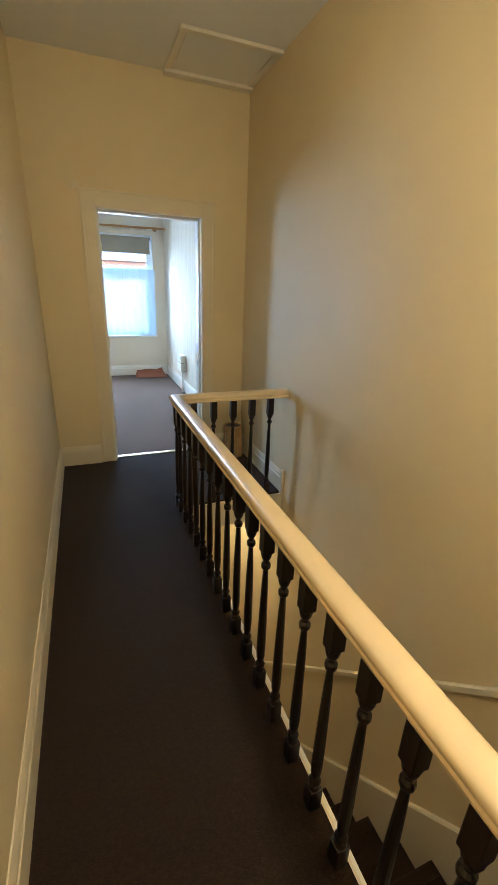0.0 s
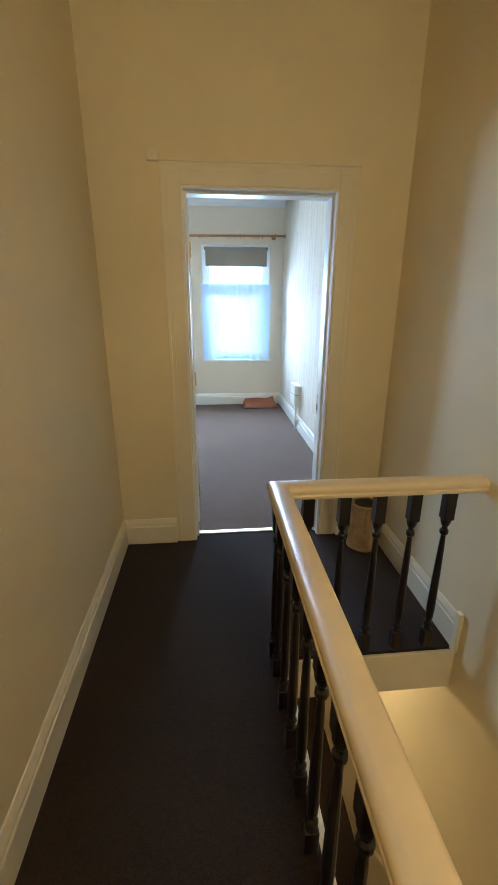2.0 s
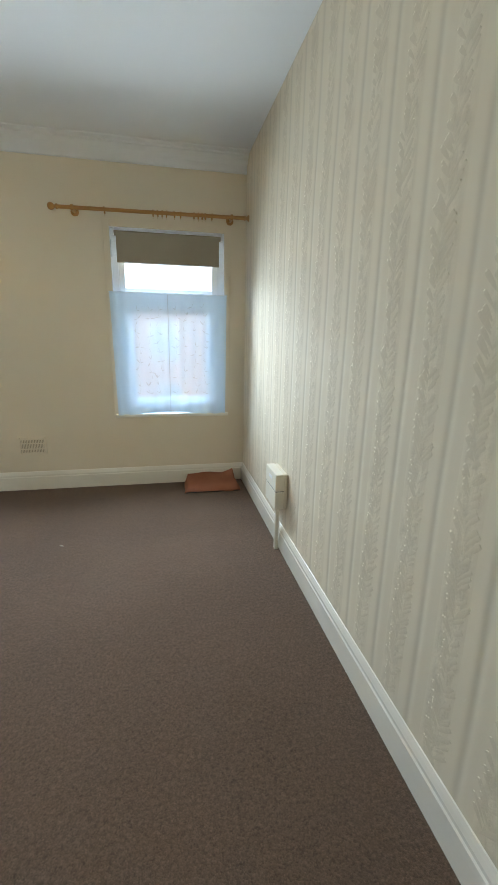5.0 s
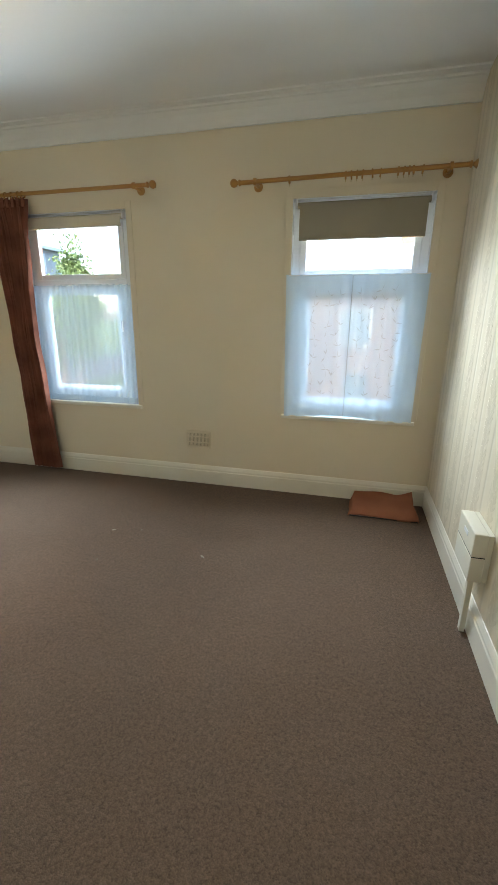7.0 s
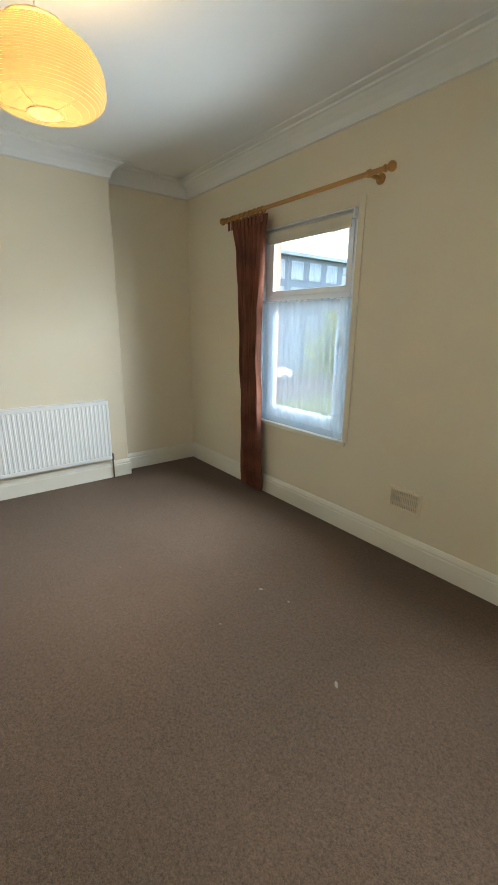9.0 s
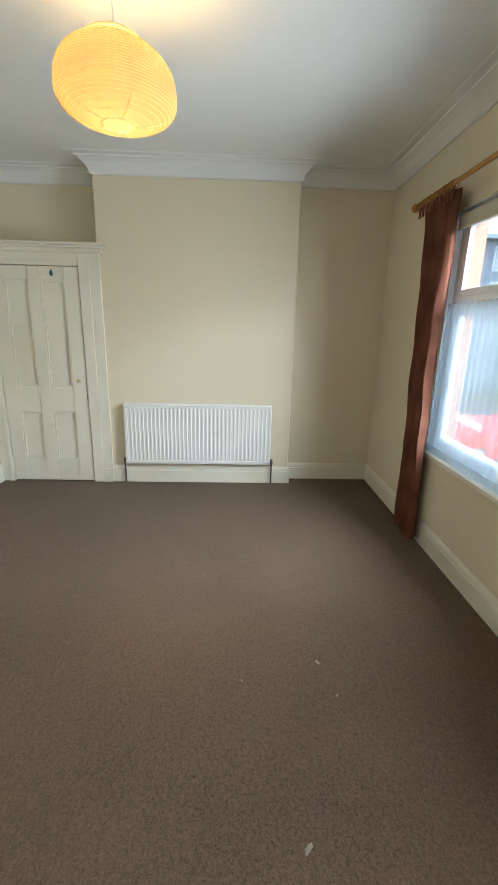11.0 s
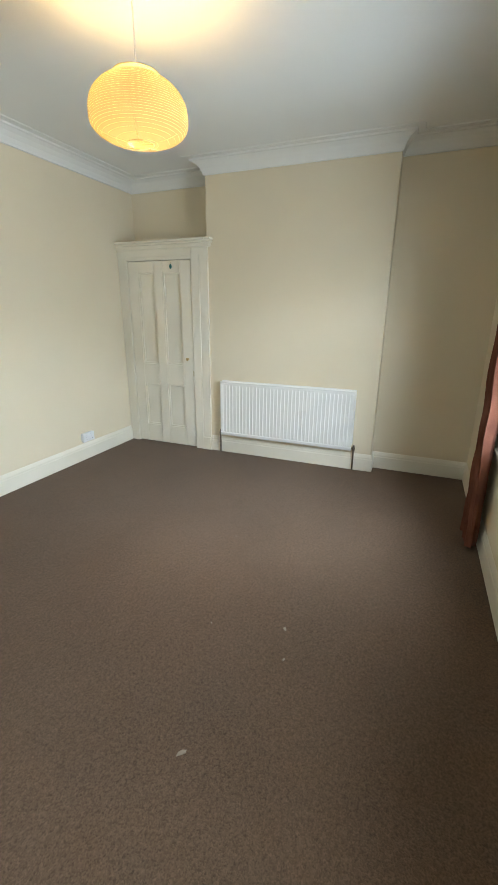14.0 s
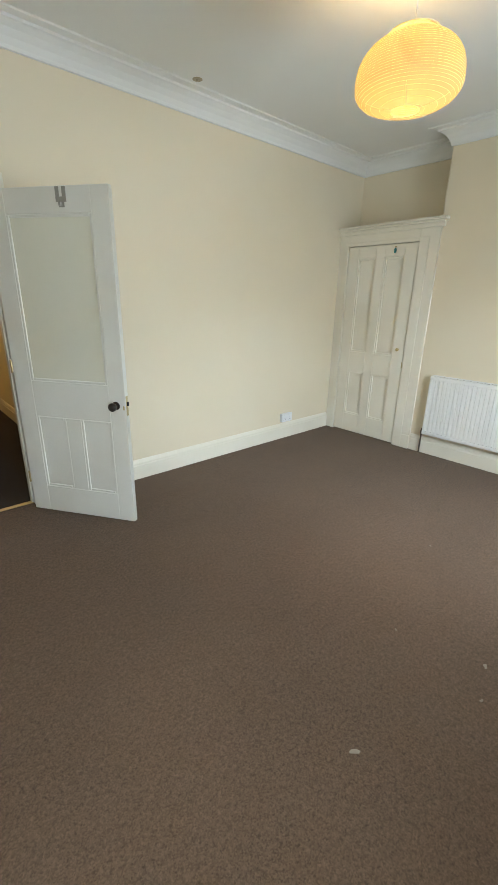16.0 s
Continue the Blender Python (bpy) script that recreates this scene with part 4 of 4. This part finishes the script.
def staircase():
    st = thing("staircase", (0.95, 1.0, -2.6), "steep carpeted stairs going down beside a cream wall", "stairs")
    for i in range(12):
        y, z = -0.31 + 0.2 * i, -0.2 * (i + 1)
        bm = boxes((0.5815, XR - 0.03, y - 0.002, y + 0.22, z - 0.2, z - 0.004))
        box(bm, 0.5815, XR - 0.03, y + 0.16, y + 0.222, z - 0.03, z + 0.002, 0.012)
        part("step", bm, DIMCARPET, st)
    for name, x0, x1, lo, hi, mt in (("wall_string", XR - 0.026, XR - 0.001, -0.55, -0.03, HALLGLOSS), ("dado_rail", XR - 0.022, XR - 0.001, 0.765, 0.80, HALLGLOSS)):
        bm = bmesh.new()
        ends = []
        for y in (-0.2, 2.95 if name == "dado_rail" else 2.55):
            ends.append([bm.verts.new((x, y, z - y)) for x, z in ((x0, lo), (x1, lo), (x1, hi + 0.006), (x0 + 0.008, hi + 0.006), (x0, hi - 0.004))])
        for j in range(5):
            bm.faces.new((ends[0][j], ends[0][(j + 1) % 5], ends[1][(j + 1) % 5], ends[1][j]))
        bm.faces.new(ends[0])
        bm.faces.new(ends[1])
        part(name, bm, mt, st)
    return st


staircase()
setting(part("trim", boxes((XR - 0.022, XR - 0.001, 2.55, 2.582, -0.01, 0.19), bevel=0.003), HALLGLOSS))


def hall_pendant():
    p = thing("pendant_lamp", (0.62, -0.1, HALLZ), "bare lit bulb hanging on a white cord", "pendant lamp")
    part("cord", rod((0.62, -0.1, 2.30), (0.62, -0.1, HALLZ), 0.0035, 8), WHITEPLASTIC, p)
    part("lampholder", lathe([(0.02, 2.24), (0.022, 2.285), (0.012, 2.31), (0, 2.312)], 14, None, Matrix.Translation((0.62, -0.1, 0))), WHITEPLASTIC, p, smooth=True)
    part("bulb", lathe([(0, 2.175), (0.018, 2.178), (0.030, 2.193), (0.030, 2.208), (0.016, 2.24)], 16, None, Matrix.Translation((0.62, -0.1, 0))), PAPER, p, "lit frosted bulb", smooth=True)
    part("ceiling_rose", lathe([(0.05, 0), (0.045, -0.015), (0.01, -0.03), (0, -0.03)], 18, None, Matrix.Translation((0.62, -0.1, HALLZ))), WHITEPLASTIC, p)
    return p


hall_pendant()


def loft_hatch():
    h = thing("loft_hatch", (1.0, 3.25, HALLZ), "white framed loft hatch in the ceiling", "loft hatch")
    x0, x1, y0, y1 = 0.69, XR - 0.004, 2.95, YH - 0.002
    part("hatch_panel", boxes((x0 + 0.05, x1 - 0.05, y0 + 0.05, y1 - 0.07, HALLZ - 0.010, HALLZ - 0.001), bevel=0.002), CEIL, h)
    part("hatch_frame", boxes((x0, x1, y0, y0 + 0.045, HALLZ - 0.022, HALLZ - 0.001), (x0, x1, y1 - 0.07, y1, HALLZ - 0.03, HALLZ - 0.001), (x0, x0 + 0.045, y0 + 0.045, y1 - 0.07, HALLZ - 0.016, HALLZ - 0.001), (x1 - 0.045, x1, y0 + 0.045, y1 - 0.07, HALLZ - 0.016, HALLZ - 0.001), bevel=0.004), GLOSS, h)
    return h


loft_hatch()


def waste_basket():
    cx, cy = 1.215, 3.41
    w = thing("waste_basket", (cx, cy, 0), "woven wicker waste basket standing in the corner", "waste basket")
    n, h = 36, 0.285
    bm = bmesh.new()
    rings = []
    for j in range(25):
        v = j / 24
        row = []
        for i in range(n):
            a = 6.28318 * i / n
            bump = 0.0022 * math.sin(a * n / 2 + (math.pi if j % 2 else 0)) + 0.0016 * math.cos(a * 18)
            r = 0.088 - 0.010 * v + 0.004 * (1 - v) ** 6 + bump
            row.append(bm.verts.new((cx + r * math.cos(a), cy + r * math.sin(a), 0.004 + h * v)))
        rings.append(row)
    for a, b in zip(rings, rings[1:]):
        for i in range(n):
            bm.faces.new((a[i], a[(i + 1) % n], b[(i + 1) % n], b[i]))
    part("woven_side", bm, WICKER, w)
    part("inner_lining", lathe([(0.068, h), (0.072, 0.02), (0.0, 0.02)], 28, None, Matrix.Translation((cx, cy, 0))), DARKWOOD, w, "dark inside")
    part("rim", lathe([(0.066, h - 0.004), (0.082, h - 0.006), (0.084, h + 0.003), (0.078, h + 0.009), (0.069, h + 0.007)], 32, None, Matrix.Translation((cx, cy, 0)), close=True), WICKER, w, smooth=True)
    part("foot_hoop", lathe([(0.086, 0.001), (0.096, 0.001), (0.098, 0.010), (0.092, 0.018), (0.086, 0.016)], 32, None, Matrix.Translation((cx, cy, 0)), close=True), WICKER, w, smooth=True)
    return w


waste_basket()

keep_plate = thing("strike_plate", (DX1 - 0.013, 3.66, 0.84), "dark metal strike plate on the door frame", "strike plate")
part("plate", boxes((DX1 - 0.0145, DX1 - 0.0122, 3.685, 3.725, 0.775, 0.905)), BRASS, keep_plate)
part("latch_hole", boxes((DX1 - 0.0155, DX1 - 0.0147, 3.695, 3.715, 0.80, 0.84)), DARK, keep_plate)


# ---- small things in the room ----
def wall_vent():
    x0, x1, z0, z1 = -0.655, -0.425, 0.322, 0.474
    v = thing("wall_vent", ((x0 + x1) / 2, YW, z0), "cream painted air vent grille low on the wall", "air vent")
    y = YW - 0.001
    part("frame", framed(x0, x1, y - 0.012, y, z0, z1, 0.02, 0.02, 0.02, 0.003), PAINT, v)
    # brown sheet in place of the shade behind the slats
    part("backing", boxes((x0 + 0.02, x1 - 0.02, y - 0.002, y, z0 + 0.02, z1 - 0.02)), VENTGAP, v)
    n = 15
    for i in range(n):
        x = x0 + 0.024 + (x1 - x0 - 0.054) * i / (n - 1)
        part("slat", boxes((x, x + 0.0065, y - 0.009, y - 0.0025, z0 + 0.02, z1 - 0.02)), PAINT, v)
    for z in (0.373, 0.423):
        part("crossbar", boxes((x0 + 0.02, x1 - 0.02, y - 0.0095, y - 0.0022, z - 0.004, z + 0.004)), PAINT, v)
    return v


wall_vent()


def wall_socket():
    x0, x1, z0, z1 = -2.425, -2.275, 0.186, 0.274
    o = thing("wall_socket", (x0, YD, z0), "white plastic double wall socket above the skirting", "socket")
    y = YD + 0.001
    part("back_box", boxes((x0, x1, y, y + 0.028, z0, z1), bevel=0.004), WHITEPLASTIC, o)
    part("face_plate", boxes((x0 - 0.002, x1 + 0.002, y + 0.028, y + 0.036, z0 - 0.002, z1 + 0.002), bevel=0.004), WHITEPLASTIC, o)
    for x in (x0 + 0.042, x1 - 0.042):
        part("switch", boxes((x - 0.008, x + 0.008, y + 0.036, y + 0.040, z1 - 0.03, z1 - 0.010), bevel=0.002), WHITEPLASTIC, o)
        for dx, dz in ((-0.011, 0.022), (0.011, 0.022), (0, 0.042)):
            part("slot", boxes((x + dx - 0.003, x + dx + 0.003, y + 0.036, y + 0.0365, z0 + dz - 0.003, z0 + dz + 0.003)), DARK, o)
    return o


wall_socket()


def heater_switch_box():
    y0, y1, z0, z1 = 5.855, 6.10, 0.315, 0.545
    b = thing("switch_box", (XR, y0, z0), "ivory plastic switch box on the papered wall with a conduit", "switch box")
    x = XR - 0.005
    part("back_plate", boxes((x - 0.022, x, y0 + 0.002, y1 - 0.002, z0 + 0.002, z1 - 0.002), bevel=0.003), PLASTIC, b)
    lid = part("cover", boxes((x - 0.078, x - 0.022, y0, y1, z0, z0 + 0.118), (x - 0.078, x - 0.022, y0, y1, z0 + 0.121, z1), bevel=0.005), PLASTIC, b)
    part("cover_seam", boxes((x - 0.076, x - 0.024, y0 + 0.002, y1 - 0.002, z0 + 0.1175, z0 + 0.1215)), DARK, lid)
    part("label_window", boxes((x - 0.0795, x - 0.078, y0 + 0.09, y0 + 0.15, z1 - 0.055, z1 - 0.035)), WHITEPLASTIC, lid)
    part("conduit", boxes((x - 0.050, x - 0.026, 5.925, 5.955, 0.002, z0 + 0.004), bevel=0.003), PLASTIC, b, "ivory plastic conduit")
    return b


heater_switch_box()


def floor_cushion():
    c = thing("floor_cushion", (1.0, 7.15, 0), "flat terracotta fabric cushion lying against the skirting", "cushion")
    bm = bmesh.new()
    nx, ny = 22, 10
    grid = {}
    for top in (0, 1):
        for i in range(nx + 1):
            for j in range(ny + 1):
                u, v = i / nx, j / ny
                edge = min(u, 1 - u, v * 0.45, (1 - v) * 0.45) * 22
                puff = min(1.0, edge) ** 0.5
                lift = 0.035 + 0.07 * v + 0.05 * max(0, (u - 0.72) / 0.28) * v + 0.006 * math.sin(u * 9 + v * 4)
                z = 0.004 + (lift if top else 0.0) * (0.35 + 0.65 * puff)
                x = 0.752 + 0.50 * u + 0.02 * v * (1 - 2 * u) + 0.006 * math.sin(v * 8)
                y = 7.015 + 0.285 * v + 0.008 * math.sin(u * 6)
                grid[top, i, j] = bm.verts.new((x, y, z))
    for top in (0, 1):
        for i in range(nx):
            for j in range(ny):
                bm.faces.new((grid[top, i, j], grid[top, i + 1, j], grid[top, i + 1, j + 1], grid[top, i, j + 1]))
    for i in range(nx):
        for j in (0, ny):
            bm.faces.new((grid[0, i, j], grid[0, i + 1, j], grid[1, i + 1, j], grid[1, i, j]))
    for j in range(ny):
        for i in (0, nx):
            bm.faces.new((grid[0, i, j], grid[0, i, j + 1], grid[1, i, j + 1], grid[1, i, j]))
    part("cover", bm, FOAM, c, smooth=True)
    part("base_piping", boxes((0.765, 1.245, 7.008, 7.016, 0.003, 0.012), bevel=0.003), DARKWOOD, c)
    return c


floor_cushion()


def fleck(x, y, size, seed):
    rnd = random.Random(seed)
    bm = bmesh.new()
    lathe([(0.0, 0.001), (size, 0.002), (size * 0.8, 0.005), (0, 0.007)], 7, bm, Matrix.Translation((x, y, 0)) @ Matrix.Rotation(rnd.uniform(0, 3), 4, "Z") @ Matrix.Diagonal((1.5, 0.7, 1, 1)))
    for v in bm.verts:
        v.co.x += rnd.uniform(-0.2, 0.2) * size
        v.co.y += rnd.uniform(-0.2, 0.2) * size
    return tagged(part("lint_speck", bm, FLECK), "small pale bit of lint on the brown carpet", "lint", "bits on the carpet")


for k, (x, y, sz) in enumerate(((-0.097, 6.209, 0.013), (-0.80, 6.37, 0.010), (-0.62, 6.42, 0.007), (-0.70, 6.02, 0.005), (-1.5, 5.8, 0.005))):
    fleck(x, y, sz, k)

# a small brown mark on the ceiling with a stubby middle
mark = lathe([(0.0, 0), (0.034, -0.001), (0.024, -0.003), (0.009, -0.004), (0.008, -0.009), (0, -0.010)], 12, None, Matrix.Translation((-1.12, 3.95, CEILZ - 0.0005)))
tagged(part("ceiling_mark", mark, VENTGAP), "small brown mark with a stubby middle on the ceiling", "hook")


# ---- outdoors ----
ASPHALT = surface("asphalt", (0.065, 0.065, 0.068), (0.045, 0.045, 0.048), 0.85, 0.3, 30.0, 0.3, 0.01, spread=0.4)
GRASS = surface("grass", (0.075, 0.11, 0.035), (0.045, 0.075, 0.02), 0.9, 0.4, 20.0, 0.5, 0.03, spread=0.5)
SLATE = surface("grey_cladding", (0.17, 0.215, 0.26), (0.14, 0.18, 0.22), 0.6, 0.3, 8.0, 0.1, 0.01, spread=0.3)
FARGLASS = surface("dark_window_glass", (0.30, 0.36, 0.40), (0.22, 0.28, 0.33), 0.12, 0.8, 4.0, 0.02, 0.002)
LEAF = surface("leaves", (0.10, 0.16, 0.045), (0.05, 0.09, 0.022), 0.7, 1.5, 8.0, 0.2, 0.01, spread=0.4)
BARK = surface("bark", (0.16, 0.12, 0.09), (0.09, 0.07, 0.05), 0.9, 4.0, 30.0, 0.6, 0.02, spread=0.4, stretch=(1, 1, 0.3))
PALEFRAME = surface("blue_grey_frame", (0.36, 0.42, 0.47), (0.30, 0.36, 0.41), 0.6)
WHITECAR = surface("white_car_paint", (0.75, 0.76, 0.77), (0.72, 0.73, 0.74), 0.25, 1.0, 20.0, 0.01, 0.001)
REDCAR = surface("red_car_paint", (0.50, 0.03, 0.03), (0.44, 0.025, 0.025), 0.25, 1.0, 20.0, 0.01, 0.001)
TYRE = surface("tyre_rubber", (0.03, 0.03, 0.03), (0.02, 0.02, 0.02), 0.8)
GZ = -3.0
setting(part("ground", boxes((-400, 400, YW + 0.3, 600, GZ - 0.5, GZ)), GRASS))
setting(part("road", boxes((-90, 60, 10.5, 17.5, GZ, GZ + 0.02), (-27.5, -18.0, 17.5, 80, GZ, GZ + 0.02)), ASPHALT))
setting(part("pavement", boxes((-90, 60, 8.2, 10.4, GZ, GZ + 0.12), (-90, -28, 17.6, 19.4, GZ, GZ + 0.12), (-17.5, 60, 17.6, 19.4, GZ, GZ + 0.12), bevel=0.02), surface("paving", (0.34, 0.33, 0.31), (0.27, 0.26, 0.245), 0.85, 0.6, 12.0, 0.2, 0.01)))


def apartment_block():
    b = thing("apartment_building", (-36, 34, GZ), "grey clad apartment block with rows of windows", "building")
    x, y0, y1, zt = -31.0, 11.0, 46.0, 8.0
    part("wall", boxes((-44, x, y0, y1, GZ, zt)), SLATE, b)
    part("roof", boxes((-44.4, x + 0.5, y0 - 0.4, y1 + 0.4, zt, zt + 0.35), bevel=0.05), FARGLASS, b, "pale metal roof edge")
    part("chimney", boxes((-35, -34, 30, 31, zt + 0.35, zt + 1.0)), SLATE, b)
    for zf in (GZ + 0.9, GZ + 3.7, GZ + 6.5, GZ + 8.9):
        for k in range(13):
            y = y0 + 1.1 + k * 2.5
            w = part("window", boxes((x, x + 0.05, y, y + 1.6, zf, zf + 1.7)), PALEFRAME, b)
            part("pane", boxes((x + 0.052, x + 0.07, y + 0.1, y + 0.75, zf + 0.1, zf + 1.6), (x + 0.052, x + 0.07, y + 0.85, y + 1.5, zf + 0.1, zf + 1.6)), FARGLASS, w)
    return b


apartment_block()


# Added row, not a known part of the street; blocks sky behind the lace.
def screen_house(x0):
    h = thing("screening_house", (x0, 24, GZ), "added red brick house with a slate roof, blocking sky behind the lace", "house", "houses across the road")
    part("wall", boxes((x0, x0 + 5.6, 22.0, 30.0, GZ, 2.6)), BRICKWORK, h)
    bm = bmesh.new()
    ends = [[bm.verts.new((x, y, z)) for y, z in ((21.6, 2.5), (26.0, 5.0), (30.4, 2.5), (26.0, 4.8))] for x in (x0, x0 + 5.6)]
    for j in range(4):
        bm.faces.new((ends[0][j], ends[0][(j + 1) % 4], ends[1][(j + 1) % 4], ends[1][j]))
    part("roof", bm, SLATE, h)
    ch = part("chimney", boxes((x0 + 0.2, x0 + 1.1, 25.4, 26.6, 4.2, 6.0), bevel=0.04), BRICKWORK, h)
    for k in (0.4, 0.7, 0.95):
        part("chimney_pot", rod((x0 + k, 26, 6.0), (x0 + k, 26, 6.4), 0.12, 10), BRICKWORK, ch)
    for wx, wz in ((0.7, -2.2), (3.4, 0.3), (0.9, 0.3)):
        w = part("window", boxes((x0 + wx, x0 + wx + 1.3, 21.93, 21.998, wz, wz + 1.5)), WHITECAR, h)
        part("pane", boxes((x0 + wx + 0.1, x0 + wx + 1.2, 21.9, 21.928, wz + 0.1, wz + 1.4)), FARGLASS, w)
    part("door", boxes((x0 + 3.7, x0 + 4.7, 21.94, 21.998, GZ + 0.1, GZ + 2.2)), SLATE, h)
    return h


first_house = screen_house(-9.0)
for k in range(1, 6):
    copy_thing(first_house, pose(-9.0 + 5.61 * k, 24, GZ))


def tree(name, x, y, height, spread, seed, label):
    rnd = random.Random(seed)
    t = thing(name, (x, y, GZ), label, "tree", "trees outside")
    bm = bmesh.new()
    lathe([(0.28, 0), (0.2, 0.4), (0.15, height * 0.35), (0.09, height * 0.65), (0.02, height * 0.95)], 10, bm, Matrix.Translation((x, y, GZ)))
    tips = []
    for k in range(16):
        a, h = rnd.uniform(0, 6.28), height * rnd.uniform(0.3, 0.85)
        ln = spread * rnd.uniform(0.5, 1.0) * (1.15 - h / height)
        p = Vector((x, y, GZ + h))
        q = p + Vector((math.cos(a) * ln, math.sin(a) * ln, ln * 0.55))
        rod(p, q, 0.035, 6, bm)
        tips += [p.lerp(q, f) for f in (0.45, 0.7, 0.9, 1.05)]
    tips += [Vector((x, y, GZ + height * f)) for f in (0.8, 0.88, 0.95, 1.0)]
    part("trunk", bm, BARK, t)
    verts, faces = [], []
    for c in tips:
        for _ in range(42):
            p = c + Vector((rnd.gauss(0, 0.38), rnd.gauss(0, 0.38), rnd.gauss(0, 0.3)))
            u = Vector((rnd.uniform(-1, 1), rnd.uniform(-1, 1), rnd.uniform(-1, 1))).normalized() * rnd.uniform(0.07, 0.14)
            v = u.orthogonal().normalized() * u.length * 0.6
            i = len(verts)
            verts += [p - u, p + v, p + u, p - v]
            faces.append((i, i + 1, i + 2, i + 3))
    me = bpy.data.meshes.new("crown")
    me.from_pydata(verts, [], faces)
    me.materials.append(LEAF)
    cr = new("crown", me)
    cr.parent = t
    cr.matrix_parent_inverse = Matrix.Translation(-t.location)
    return t


tree("tree", -17.6, 29.5, 9.3, 1.6, 1, "slender green street tree standing above the roofs")
tree("tree", -11.5, 19.8, 5.6, 2.3, 2, "leafy green garden tree beside the road")
tree("tree", -14.5, 25.0, 6.4, 2.6, 3, "broad green tree before the houses")


def car(x, y, turn, paint, label):
    c = thing("car", (0, 0, 0), label, "car", "parked cars")
    bm = bmesh.new()
    side = [(-2.05, 0.35), (-2.1, 0.75), (-1.95, 0.95), (-1.2, 1.02), (-0.55, 1.42), (0.75, 1.45), (1.55, 1.0), (2.0, 0.92), (2.08, 0.6), (2.0, 0.33)]
    ends = [[bm.verts.new((px, py * (0.86 if pz > 1.1 else 1), pz)) for px, pz in side] for py in (-0.86, 0.86)]
    k = len(side)
    for j in range(k):
        bm.faces.new((ends[0][j], ends[0][(j + 1) % k], ends[1][(j + 1) % k], ends[1][j]))
    bm.faces.new(ends[0])
    bm.faces.new(ends[1])
    bmesh.ops.bevel(bm, geom=list(bm.edges), offset=0.06, segments=2, affect="EDGES")
    part("body", bm, paint, c, smooth=True)
    for py in (-0.80, 0.79):
        part("side_window", boxes((-0.75, 0.95, py - 0.02, py + 0.03, 1.04, 1.34), bevel=0.01), FARGLASS, c)
    part("windscreen", boxes((-1.02, -0.98, -0.62, 0.62, 1.04, 1.30)), FARGLASS, c)
    for px in (-1.3, 1.3):
        for py in (-0.84, 0.84):
            w = part("wheel", rod((px, py - 0.1, 0.32), (px, py + 0.1, 0.32), 0.32, 18), TYRE, c)
            part("rim", rod((px, py - 0.108, 0.32), (px, py + 0.108, 0.32), 0.2, 14), FARGLASS, w)
    for py in (-0.6, 0.6):
        part("headlight", boxes((-2.11, -2.02, py - 0.15, py + 0.15, 0.68, 0.82), bevel=0.02), FARGLASS, c)
    c.matrix_world = pose(x, y, GZ + 0.02, 0, 0, turn)
    return c


car(-26.0, 27.5, 70, WHITECAR, "white hatchback parked before the apartment block")
car(-14.2, 15.6, 0, REDCAR, "red hatchback parked at the kerb")
